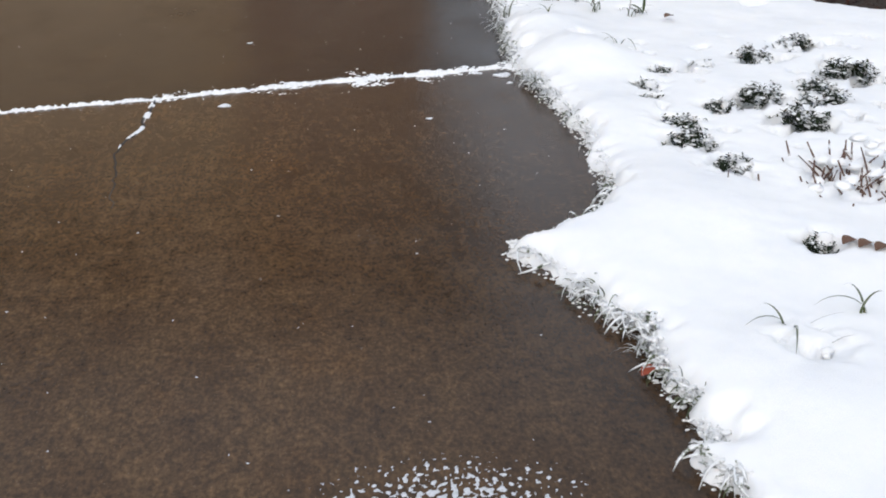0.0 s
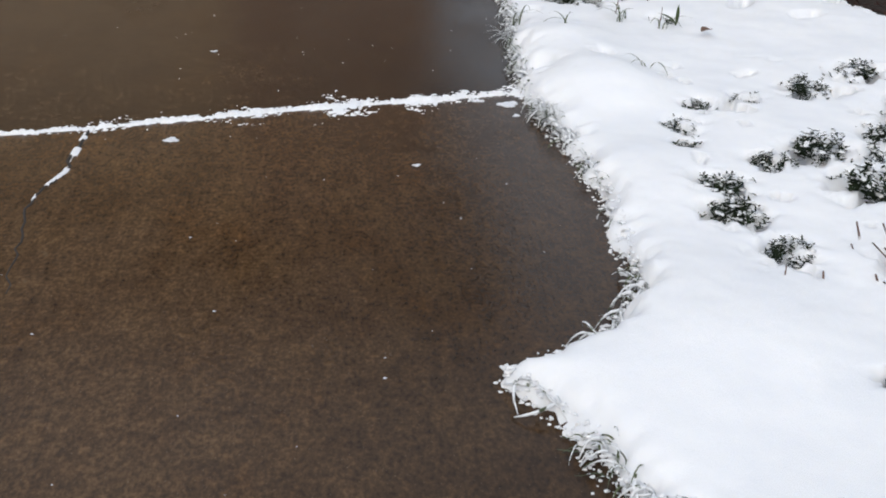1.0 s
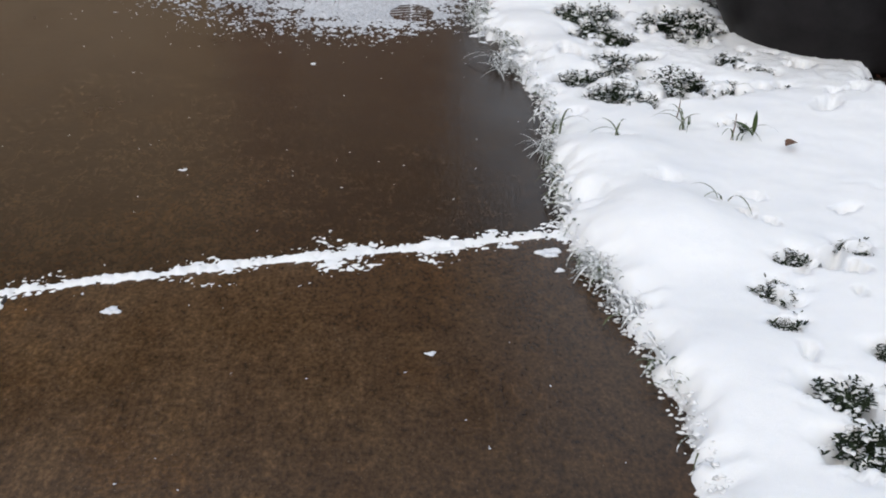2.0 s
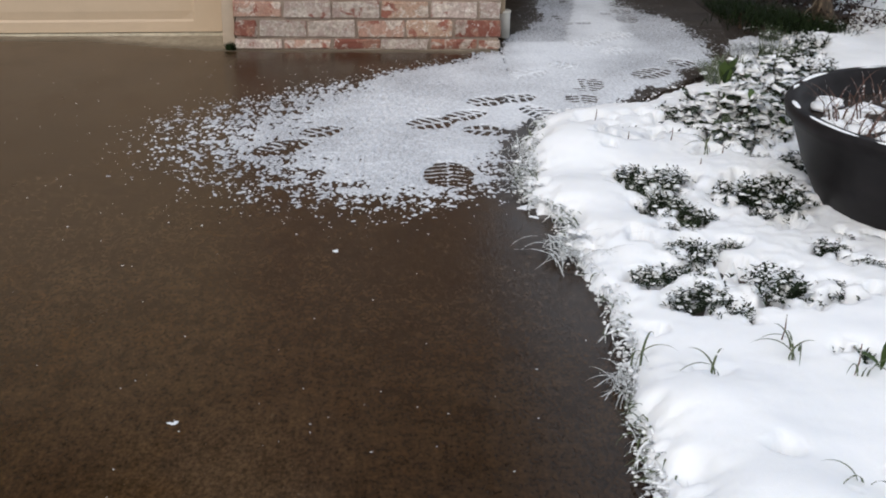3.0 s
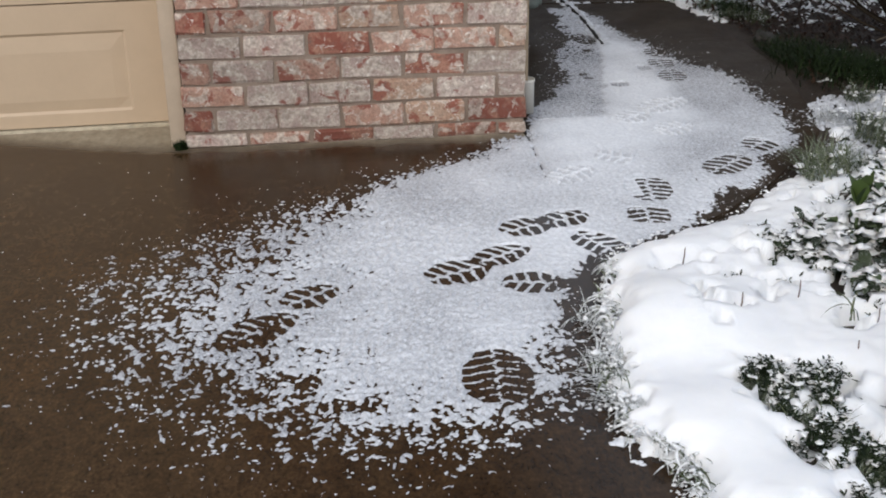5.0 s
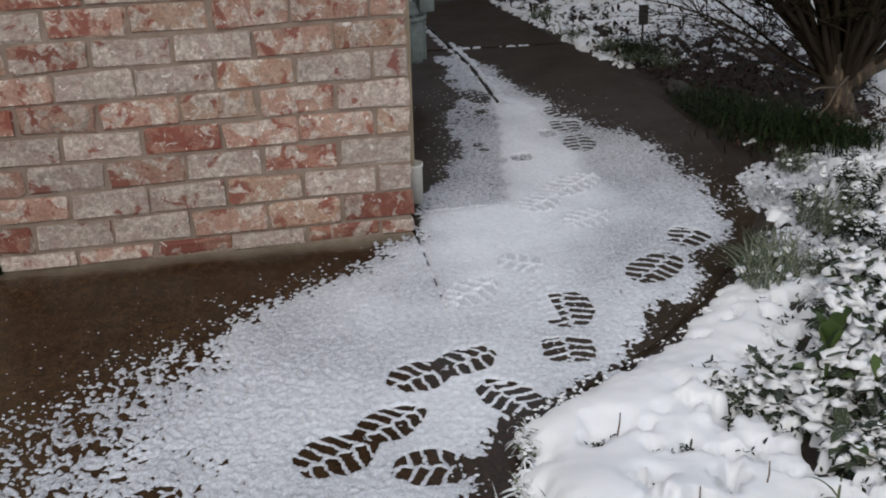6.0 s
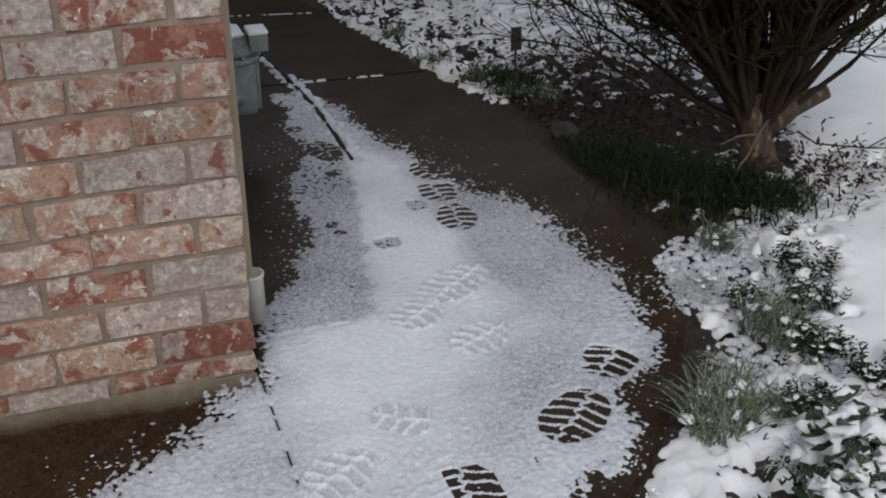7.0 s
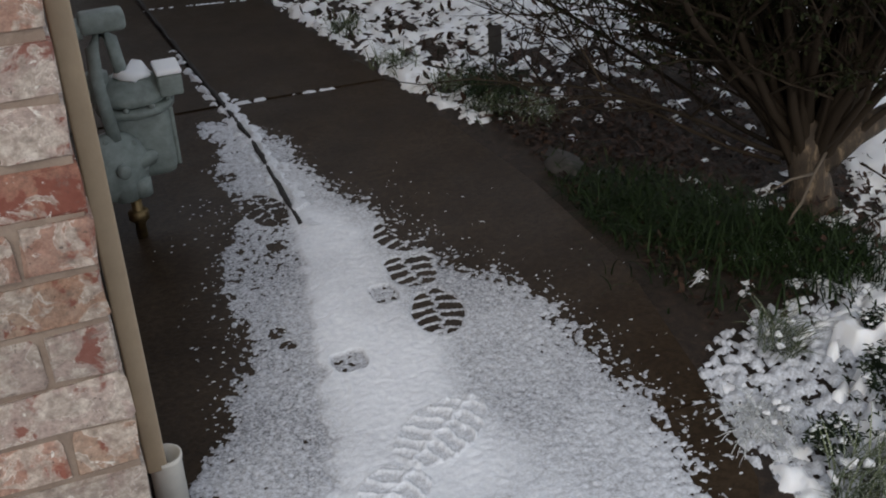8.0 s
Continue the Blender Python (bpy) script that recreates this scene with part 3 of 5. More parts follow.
# ---- snow ----
def sole(X, Y, lobe):
    """How deep a boot's sole presses at each point, and how far the print reaches."""
    x, y, way, length, width, depth = lobe
    c, s = math.cos(radians(way)), math.sin(radians(way))
    u, v = (X - x) * c + (Y - y) * s, -(X - x) * s + (Y - y) * c
    u, v = u + 0.004 * fbm(X, Y, 0.05, 2, 91), v + 0.004 * fbm(X, Y, 0.05, 2, 97)
    t = u / (length / 2)
    if length > 0.155:
        half = width / 2 * (1 - 0.3 * smooth(0.0, 1.0, t) - 0.12 * smooth(-0.2, -1.0, t))
        q = np.abs(t) ** 2.6 + np.abs(v / half) ** 2.6
    else:
        q = np.where(t > 0, np.abs(t) ** 7, np.abs(t) ** 2.2) + np.abs(v / (width / 2)) ** 3.0
    area = smooth(1.15, 0.9, q)
    chevron = (u + 0.3 * np.abs(v)) / 0.036 + np.where(v > 0.004 * np.sin(u * 175), 0.36, 0.0)
    groove = np.abs(chevron - np.round(chevron)) < 0.13
    rib = groove | (np.abs(v - 0.004 * np.sin(u * 175)) < 0.0042)
    return area, np.where(rib, 0.0, 1.0)


X, Y = lattice(-0.8, 2.36, 4.7, 9.3, 0.004)
d = signed(X, Y, DUSTING) + 0.05 * fbm(X, Y, 0.3, 3, 21)
soft = 0.045 + 0.05 * smooth(1.1, 0.9, X) + 0.38 * smooth(1.0, 0.1, X) * smooth(6.7, 5.9, Y) + 0.10 * smooth(5.75, 5.2, Y) + 0.09 * smooth(1.5, 2.0, X) * smooth(6.85, 7.2, Y)
cover = smooth(-0.85, 1.35, d / soft) * (1 - 0.27 * smooth(1.0, 0.1, X))
swirl = 0.008 * fbm(X, Y, 0.09, 2, 12)
clots = fbm(X + swirl, Y * 0.8 - swirl, 0.05, 3, 10)
flakes = fbm(X + swirl, Y * 0.8 - swirl, 0.015, 4, 11)
grain = np.clip(0.5 + 0.30 * clots + 0.46 * flakes, 0, 1)
pits = np.clip(0.5 + 0.7 * fbm(X, Y * 0.7, 0.016, 2, 14), 0, 1)
front = smooth(7.45, 6.95, Y)
side = smooth(1.56, 1.66, X)
bright = smooth(-0.008 - 0.1 * front - 0.03 * side, 0.022 + 0.16 * front + 0.04 * side, signed(X, Y, BRIGHT) + 0.05 * front * fbm(X, Y, 0.2, 3, 24) + 0.014 * fbm(X, Y, 0.07, 3, 23))
fringe = smooth(1.15, 0.6, X) * smooth(6.9, 6.3, Y)
H = (0.0050 + 0.0055 * fringe) * np.tanh((3.0 - 1.2 * fringe) * (1.32 * cover - 0.12 - grain)) - (0.0022 - 0.0004 * fringe) * smooth(0.66, 0.97, pits) * (1 - 0.8 * bright) + 0.004 * bright * cover + 0.001 * fbm(X, Y, 0.012, 2, 29)
H += 0.0015 * fbm(X, Y, 0.5, 2, 31) * cover
melt = np.clip(0.72 - 0.62 * bright - 0.42 * smooth(7.2, 6.2, Y) + 0.25 * fbm(X, Y, 0.35, 3, 37) + 0.55 * (1 - cover) + 0.16 * fringe * (1 - bright) + 0.2 * flakes * (1 - bright), 0, 1)
grey_side = smooth(7.25, 7.3, Y) * smooth(1.47, 1.4, X - 0.15 * (Y - 7.3))
melt = np.clip(melt + 0.15 * grey_side, 0, 1)
H -= 0.002 * grey_side
for lobe in LOBES:
    near = (np.abs(X - lobe[0]) < 0.2) & (np.abs(Y - lobe[1]) < 0.2)
    area, press = sole(X[near], Y[near], lobe)
    h = H[near]
    deep = lobe[5]
    if deep == 1.6:
        h = h * (1 - area) + area * (0.0012 + 0.0022 * fbm(X[near], Y[near], 0.02, 2, 93))
        melt[near] = melt[near] * (1 - area) + area * 0.85
    elif deep < 0.8:
        ring = np.exp(-((area - 0.5) / 0.22) ** 2)
        h = np.maximum(h, 0.005 * area) + 0.005 * area + 0.008 * ring - area * press * 0.013 * deep + 0.0015 * area * fbm(X[near], Y[near], 0.02, 3, 94)
        melt[near] = np.clip(melt[near] * (1 - area) + area * 0.5 * press, 0, 1)
    else:
        h = h * (1 - area) + area * np.where(press > 0.5, -0.004, np.minimum(h, 0.0045) * (1.0 if deep < 1.3 else 0.5) - (0.0012 if deep < 1.3 else 0.0014))
    H[near] = h
for (ax, ay), (bx, by) in (((1.07, 7.09), (1.07, 6.6)), ((1.09, 7.265), (1.38, 7.268))):
    H -= 0.016 * np.exp(-(to_line(X, Y, [(ax, ay), (bx, by)]) / 0.0042) ** 2) * smooth(-0.35, 0.1, fbm(X, Y, 0.06, 3, 95))
keep = (H > 0.0) & ~((X < 1.075) & (Y > 7.1))
tagged(grid_object("snow_dusting", X, Y, np.maximum(H, -0.004), SLUSH, keep, melt), "thin trodden snow with boot prints on wet concrete", "snow", "", "stuff")

# loose clumps between the path and the bank
X, Y = lattice(1.72, 2.7, 6.45, 7.95, 0.0055)
d = signed(X, Y, BANK) - 0.005 + 0.11 * smooth(6.9, 7.2, Y) + 0.02 * fbm(X, Y, 0.12, 3, 121)
cover = smooth(-0.05, 0.12, d) * smooth(6.5, 6.75, Y) * smooth(7.9, 7.6, Y) * (0.58 + 0.06 * smooth(6.9, 7.2, Y))
grain = np.clip(0.5 + 0.62 * fbm(X * 1.1, Y * 0.8, 0.024, 4, 123), 0, 1)
H = 0.013 * np.tanh(2.2 * (1.12 * cover - 0.16 - grain))
tagged(grid_object("snow_clumps", X, Y, np.maximum(H, -0.02) - 0.002, SLUSH, (H > 0.0) & (cover > 0.05), np.full(X.shape, 0.62)), "loose clumps of snow along the path's garden edge", "snow", "", "stuff")

# the ridge of snow in the driveway's joint and crumbs round it
X, Y = lattice(-2.6, 1.12, 2.1, 3.75, 0.0052)
line = to_line(X, Y, JOINT)
thick = 0.007 + 0.008 * smooth(-0.4, 0.4, X)
shove = 0.010 * fbm(X, Y, 0.11, 3, 40) * smooth(-0.6, 0.4, X)
H = 0.012 * (1 - np.abs(line + shove) / (thick * np.clip(0.85 + 1.0 * fbm(X, Y, 0.12, 4, 41), 0.08, 3))) - 0.012 * smooth(-0.15, 0.5, fbm(X, Y, 0.02, 4, 43)) + 0.002 * fbm(X, Y, 0.012, 2, 44)
scatter = 1.0 - (line / (0.04 + 0.14 * smooth(-0.5, 0.6, X) * np.clip(0.55 + 0.9 * fbm(X, Y, 0.2, 2, 46), 0.1, 1.5)))
H = np.maximum(H, 0.010 * (scatter * 0.95 - 0.30 - np.clip(0.5 + 0.4 * fbm(X, Y, 0.012, 3, 45) + 0.34 * fbm(X, Y, 0.045, 3, 48), 0, 1)))
split = to_line(X, Y, CRACK[:5])
H = np.maximum(H, 0.007 * (1 - split / (0.011 * smooth(2.5, 3.1, Y) + 0.0004)) - 0.006 * (fbm(X, Y, 0.07, 2, 47) < 0.05))
tagged(grid_object("snow_ridge", X, Y, np.maximum(np.minimum(H, 0.014), -0.003), SNOW, H > 0.0), "ragged line of snow lying in the driveway joint", "snow", "", "stuff")

# crumbs left near the start, and thin drifts across the far joints
X, Y = lattice(0.3, 0.95, 0.7, 1.2, 0.0042)
H = 0.008 * (0.62 - 0.55 * np.hypot((X - 0.6) / 0.24, (Y - 0.93) / 0.14) - np.clip(0.5 + 0.62 * fbm(X * 1.1, Y * 0.8, 0.011, 3, 49), 0, 1) - 0.03)
tagged(grid_object("snow_patch", X, Y, np.maximum(H, -0.003), SLUSH, H > 0.0, np.full(X.shape, 0.45)), "small patch of melting snow crumbs on concrete", "snow", "", "stuff")
X, Y = lattice(1.42, 2.05, 8.3, 10.6, 0.0045)
H = 0.006 * (1 - to_line(X, Y, [(1.56, 9.222), (1.72, 9.222), (1.92, 9.2)]) / 0.0042) - 0.008 * (fbm(X, Y, 0.03, 2, 51) > 0.0)
H = np.maximum(H, 0.005 * (1 - to_line(X, Y, [(1.47, 10.33), (1.86, 10.25)]) / 0.0042) - 0.008 * (fbm(X, Y, 0.03, 2, 52) > 0.0))
H = np.maximum(H, 0.016 * (1 - to_line(X, Y, [(1.612, 8.3), (1.605, 8.9), (1.575, 9.3)]) / (0.036 * np.clip(0.7 + fbm(X, Y, 0.07, 3, 55), 0.05, 2))) - 0.012 * smooth(0.1, 0.6, fbm(X, Y, 0.05, 3, 53) + 0.25 * smooth(8.9, 9.3, Y)))
H = np.maximum(H, 0.012 * (1 - to_line(X, Y, [(1.572, 8.5), (1.555, 9.1), (1.5, 9.8)]) / 0.018) - 0.012 * (fbm(X, Y, 0.05, 3, 54) > -0.28))
tagged(grid_object("snow_drift", X, Y, np.maximum(np.minimum(H, 0.012), -0.003), SLUSH, H > 0.0, np.full(X.shape, 0.3)), "thin lines of snow along the path joints", "snow", "", "stuff")

# the snow bank over the lawn and flower bed
X, Y = lattice(0.72, 3.95, 0.2, 9.9, 0.0125)
d = signed(X, Y, BANK) + 0.012 - 0.016 * smooth(6.0, 5.8, Y) + (0.014 + 0.014 * smooth(6.0, 5.8, Y)) * fbm(X, Y, 0.13, 3, 61) + 0.011 * fbm(X, Y, 0.036, 2, 62)
H = 0.055 * (1 - np.exp(-np.clip(d, 0, 9) / (0.028 + 0.075 * smooth(5.9, 6.15, Y)))) + 0.009 * fbm(X, Y, 0.5, 2, 63) * smooth(0, 0.15, d) + 0.002 * fbm(X, Y, 0.11, 3, 64) + 0.007 * np.abs(fbm(X, Y, 0.07, 3, 67)) * smooth(4.1, 4.6, Y) * smooth(6.2, 5.8, Y) * smooth(1.35, 1.6, X)
for x, y, r, h in ((1.27, 3.36, 0.17, 0.06), (1.25, 3.7, 0.2, 0.03), (1.2, 2.0, 0.28, 0.05), (1.21, 5.53, 0.18, 0.07), (1.15, 5.1, 0.16, 0.022), (1.7, 5.35, 0.22, 0.02), (1.24, 4.75, 0.17, 0.018),
                   (1.22, 3.85, 0.14, 0.02), (1.3, 1.2, 0.25, 0.035), (2.5, 7.2, 0.22, 0.05), (1.45, 6.0, 0.2, 0.02), (1.3, 2.75, 0.18, 0.02)):
    H += h * np.exp(-(((X - x) ** 2 + (Y - y) ** 2) / r ** 2) ** 1.4) * smooth(0.0, 0.06, d)
holes = fbm(X, Y, 0.075, 3, 65)
for x, y, r in SHOOTS:
    H -= 0.12 * np.exp(-((X - x) ** 2 + (Y - y) ** 2) / (0.95 * r) ** 2) * smooth(-0.4, 0.1, holes)
for x, y, r in BROAD:
    H -= 0.085 * np.exp(-((X - x) ** 2 + (Y - y) ** 2) / (1.05 * r) ** 2) * smooth(-0.25, 0.15, holes)
for x, y, r in TUFTS:
    H -= 0.04 * np.exp(-((X - x) ** 2 + (Y - y) ** 2) / (0.6 * r) ** 2) * smooth(-0.3, 0.3, holes)
H -= 0.09 * smooth(0.5, 0.72, fbm(X, Y, 0.17, 4, 68)) * smooth(4.0, 4.3, Y) * smooth(6.0, 5.6, Y) * smooth(1.14, 1.24, X)
H -= 0.09 * smooth(0.62, 0.8, fbm(X, Y, 0.12, 4, 69)) * smooth(2.0, 2.4, Y) * smooth(3.7, 3.3, Y) * smooth(1.36, 1.46, X)
ragged = 0.9 * np.exp(-(((X - 2.2) / 0.16) ** 2 + ((Y - 7.05) / 0.3) ** 2)) + 1.35 * np.exp(-(((X - 2.25) / 0.26) ** 2 + ((Y - 7.32) / 0.3) ** 2)) + 0.7 * np.exp(-(((X - 2.05) / 0.2) ** 2 + ((Y - 6.8) / 0.25) ** 2)) + 0.8 * np.exp(-(((X - 2.75) / 0.3) ** 2 + ((Y - 7.75) / 0.3) ** 2)) + 0.7 * np.exp(-(((X - 2.0) / 0.28) ** 2 + ((Y - 6.2) / 0.3) ** 2))
left = 0.95 - 1.35 * ragged + 0.75 * fbm(X, Y, 0.08, 4, 66)
H = -0.03 + (H * (1 - 0.72 * np.clip(ragged, 0, 1)) + 0.03) * smooth(-0.05, 0.18, left)
H -= 0.2 * np.exp(-(((X - 2.25) / 0.1) ** 2 + ((Y - 7.49) / 0.09) ** 2))
H -= 0.07 * np.exp(-(((X - 2.9) / 0.2) ** 2 + ((Y - 7.72) / 0.14) ** 2)) * smooth(-0.3, 0.3, holes)
H -= 0.05 * np.exp(-(((X - 1.78) / 0.13) ** 2 + ((Y - 2.2) / 0.13) ** 2)) * smooth(-0.2, 0.3, holes)
H = np.where(d < 0, -0.03, H - 0.006)
mulch = np.hypot((X - 2.78) / 0.62, (Y - 4.78) / 0.72) + 0.12 * fbm(X, Y, 0.25, 4, 73)
H = np.where(d < 0, H, -0.034 + (H + 0.034) * smooth(0.92, 1.06, mulch))
rim = np.minimum(np.minimum(3.95 - X, Y - 0.2), 9.9 - Y)
H = np.where(d < 0, H, -0.034 + (H + 0.034) * smooth(0.0, 0.3, rim))
tagged(grid_object("snow_bank", X, Y, np.maximum(H, -0.035), SNOW, (d > -0.012) & (H > -0.03)), "soft white snow blanket over grass and flower bed", "snow", "", "stuff")

# broken snow on the soil under the shrub and along the path
X, Y = lattice(1.95, 4.2, 6.9, 11.6, 0.0125)
verge = np.interp(Y, [6.9, 7.3, 7.8, 8.3, 8.9, 9.4, 10, 10.5, 11.6], [2.1, 2.2, 2.27, 2.26, 2.18, 2.09, 1.98, 1.89, 1.74])
bare = np.exp(-(((X - 2.6) / 0.42) ** 2 + ((Y - 8.3) / 0.55) ** 2)) + 0.5 * np.exp(-(((X - 2.85) / 0.4) ** 2 + ((Y - 8.9) / 0.6) ** 2))
verge = verge + 0.05 * np.abs(fbm(X, Y, 0.09, 3, 74)) - 0.01
amount = np.clip(0.56 + 0.05 * smooth(8.4, 8.9, Y) - 0.28 * np.exp(-(((X - 2.3) / 0.25) ** 2 + ((Y - 7.5) / 0.35) ** 2)) - 0.1 * smooth(9.0, 9.5, Y) * smooth(2.55, 2.3, X) - 0.42 * bare + 0.16 * smooth(9.1, 9.7, Y) * smooth(2.35, 2.7, X) - 0.35 * smooth(7.5, 7.9, Y) * smooth(2.5, 2.3, X) * smooth(8.9, 8.5, Y), 0, 1)
H = 0.045 * (amount - 0.52 + 0.24 * fbm(X, Y, 0.16, 4, 71) + 0.42 * fbm(X, Y, 0.055, 4, 72))
H -= 0.1 * np.exp(-(((X - 2.245) / 0.06) ** 2 + ((Y - 7.5) / 0.07) ** 2))
H = np.where(X < verge, -0.03, H - 0.005)
keep = (H > -0.004) & (signed(X, Y, BANK) < 0.08)
tagged(grid_object("snow_scatter", X, Y, np.maximum(H, -0.02), SNOW, keep), "broken patches of snow over dark leaf litter", "snow", "", "stuff")

# ---- the house ----
WX0, WX1, WY = -0.124, 1.066, 7.13
COURSE, HEAD = 0.0858, 0.012
HOUSE = Matrix.Translation((1.066, 7.118, 0)) @ Matrix.Rotation(radians(1.8), 4, "Z") @ Matrix.Translation((-1.066, -7.13, 0))
g = Geo()
g.box((WX0 + 0.006, WY + 0.008, -0.1), (WX1 - 0.006, WY + 0.35, 2.75))
g.box((WX0 + 0.2, WY + 0.34, -0.1), (WX1 - 0.006, 11.6, 2.75))
g.box((-4.2, WY + 0.008, 2.2), (WX0 + 0.006, WY + 0.3, 2.75))
g.box((-4.2, WY + 0.008, -0.1), (-2.8, WY + 0.3, 2.2))
g.box((-4.2, WY + 0.3, -0.1), (-4.0, 11.6, 2.75))
g.box((-4.0, 11.4, -0.1), (WX0 + 0.2, 11.6, 2.75))
wall = structure("wall_south", g, MORTAR, "antique brick house wall with pale mortar joints", "wall", True)
wall.matrix_basis = HOUSE


def brick_mesh(length, height, mat, seed):
    r = random.Random(seed)
    bm = bmesh.new()
    bmesh.ops.create_cube(bm, size=1.0, matrix=Matrix.Diagonal((length, 0.1, height, 1)))
    bmesh.ops.bevel(bm, geom=bm.edges[:], offset=0.005, segments=1, affect="EDGES")
    for v in bm.verts:
        v.co += Vector((r.uniform(-1, 1), r.uniform(-0.8, 0.8), r.uniform(-1, 1))) * 0.0056
    me = bpy.data.meshes.new("brick")
    bm.to_mesh(me)
    bm.free()
    me.materials.append(mat)
    return me


BRICK_MESHES = {}


def lay(x, y, z, length, height, tone, rng, turned=False):
    key = (round(length, 3), round(height, 3), tone, rng.randrange(4))
    if key not in BRICK_MESHES:
        BRICK_MESHES[key] = brick_mesh(length, height, BRICKS[tone], len(BRICK_MESHES))
    ob = new("brick", BRICK_MESHES[key])
    ob.parent = wall
    ob.matrix_basis = pose(x, y + rng.uniform(-0.002, 0.002), z, rng.uniform(-0.5, 0.5), rng.uniform(-0.35, 0.35), (90 if turned else 0) + rng.uniform(-0.4, 0.4))


FULL = (WX1 - WX0 + HEAD) / 5.5
TONES = ["GPRGRP", "RGGPTR", "PGGTGG", "PGPGRG", "GGRPPT", "RPPTPG", "PGGTGG", "TPGGPT", "GPTPPP", "PRGPGR", "GPTGPG", "RTGPRG"]
rng = random.Random(8)
z = 0.004
for row in range(31):
    h = 0.042 if row == 0 else COURSE - HEAD
    odd = row % 2 == 1
    x = WX0
    tones = TONES[row] if row < len(TONES) else "".join(rng.choice("RGGPPT") for k in range(6))
    for k in range(6):
        n = FULL / 2 if (k == 0 and odd) or (k == 5 and not odd) else FULL
        lay(x + (n - HEAD) / 2, WY + 0.05, z + h / 2, n - HEAD, h, tones[k], rng)
        x += n
    z += h + HEAD

# the courses further along the side and over the garage, joined
g = {t: Geo() for t in BRICKS}


def far_brick(lo, hi):
    g[rng.choice("RGGPPT")].box(lo, hi)


z = 0.004
for row in range(31):
    h = 0.042 if row == 0 else COURSE - HEAD
    y = WY + 0.1 + (0.012 if row % 2 else 0.12)
    while y < 11.35:
        far_brick((WX1 - 0.1, y, z), (WX1, y + FULL - HEAD, z + h))
        y += FULL
    x = -4.19 + (FULL / 2 if row % 2 else 0)
    while x < WX0 - FULL:
        if z > 2.22 or x + FULL < -2.8:
            far_brick((x, WY, z), (x + FULL - HEAD, WY + 0.1, z + h))
        x += FULL
    z += h + HEAD
for t in g:
    ob = part("bricks", g[t], BRICKS[t], wall, "", True)
    tagged(ob, kind="stuff")

# unseen roof; its side eave reaches out to block sky over concrete and path
g = Geo()
v = [(-4.8, 6.55, 2.62), (1.57, 6.55, 2.62), (1.57, 11.9, 2.62), (-4.8, 11.9, 2.62), (-4.8, 6.5, 2.78), (1.6, 6.5, 2.78), (1.6, 11.95, 2.78), (-4.8, 11.95, 2.78), (-4.8, 9.2, 4.2), (1.6, 9.2, 4.2)]
g.add(v, [(3, 2, 1, 0), (0, 1, 5, 4), (1, 2, 6, 5), (2, 3, 7, 6), (3, 0, 4, 7), (4, 5, 9, 8), (6, 7, 8, 9), (5, 6, 9), (7, 4, 8)])
structure("roof", g, ROOF, "unseen low shingle roof with eaves widened to shade the path", "roof", True)

# ---- garage door, jamb, corner pipe ----
DOOR_Y = 7.42
door = structure("door_1", Geo(), BEIGE, "closed beige sectional garage door with stamped panels", "garage door")
PANEL = 0.45


def door_panel():
    """One section of the door with two sunk fields."""
    bm = bmesh.new()
    xs = [0.0, 0.14, 0.15, 0.2, 1.1, 1.15, 1.16, 1.3]
    zs = [0.0, 0.048, 0.058, 0.097, 0.275, 0.335, 0.345, PANEL - 0.005]

    grid = [[bm.verts.new((x, 0.0 if min(i, j, 7 - i, 7 - j) < 2 else (0.007 if min(i, j, 7 - i, 7 - j) == 2 else 0.001), z)) for i, x in enumerate(xs)] for j, z in enumerate(zs)]
    for j in range(7):
        for i in range(7):
            bm.faces.new((grid[j][i], grid[j][i + 1], grid[j + 1][i + 1], grid[j + 1][i]))
    rim = [e for e in bm.edges if e.is_boundary]
    ext = bmesh.ops.extrude_edge_only(bm, edges=rim)
    for v in [e for e in ext["geom"] if isinstance(e, bmesh.types.BMVert)]:
        v.co.y += 0.04
    me = bpy.data.meshes.new("panel")
    bm.to_mesh(me)
    bm.free()
    me.materials.append(BEIGE)
    return me


panel = door_panel()
for row in range(5):
    for col in range(2):
        ob = new("panel", panel)
        ob.parent = door
        ob.location = (-2.79 + 1.3 * col, DOOR_Y, 0.018 + PANEL * row)
g = Geo()
rng = random.Random(19)
g.box((-2.8, DOOR_Y - 0.012, -0.004), (-0.18, DOOR_Y + 0.04, 0.013), 0.004)
for k in range(26):
    x, n = rng.uniform(-2.8, -0.3), rng.uniform(0.03, 0.12)
    g.box((x, DOOR_Y - 0.014 - rng.uniform(0.001, 0.006), -0.003), (x + n, DOOR_Y, rng.uniform(0.004, 0.01)), 0.003)
part("seal", g, RUBBER, door, "worn pale bottom seal")
door.matrix_basis = HOUSE @ Matrix.Translation((-0.18, DOOR_Y, 0)) @ pose(0, 0, 0, 0, -0.4, 0.8) @ Matrix.Translation((0.18, -DOOR_Y, 0))
g = Geo()
g.box((WX0 - 0.052, WY + 0.045, 0.004), (WX0 - 0.001, DOOR_Y + 0.1, 2.2), 0.004)
g.box((WX0 - 0.056, WY + 0.02, 0.004), (WX0 - 0.001, WY + 0.044, 2.2), 0.004)
structure("trim", g, CREAM, "beige painted timber door jamb", "trim").matrix_basis = HOUSE

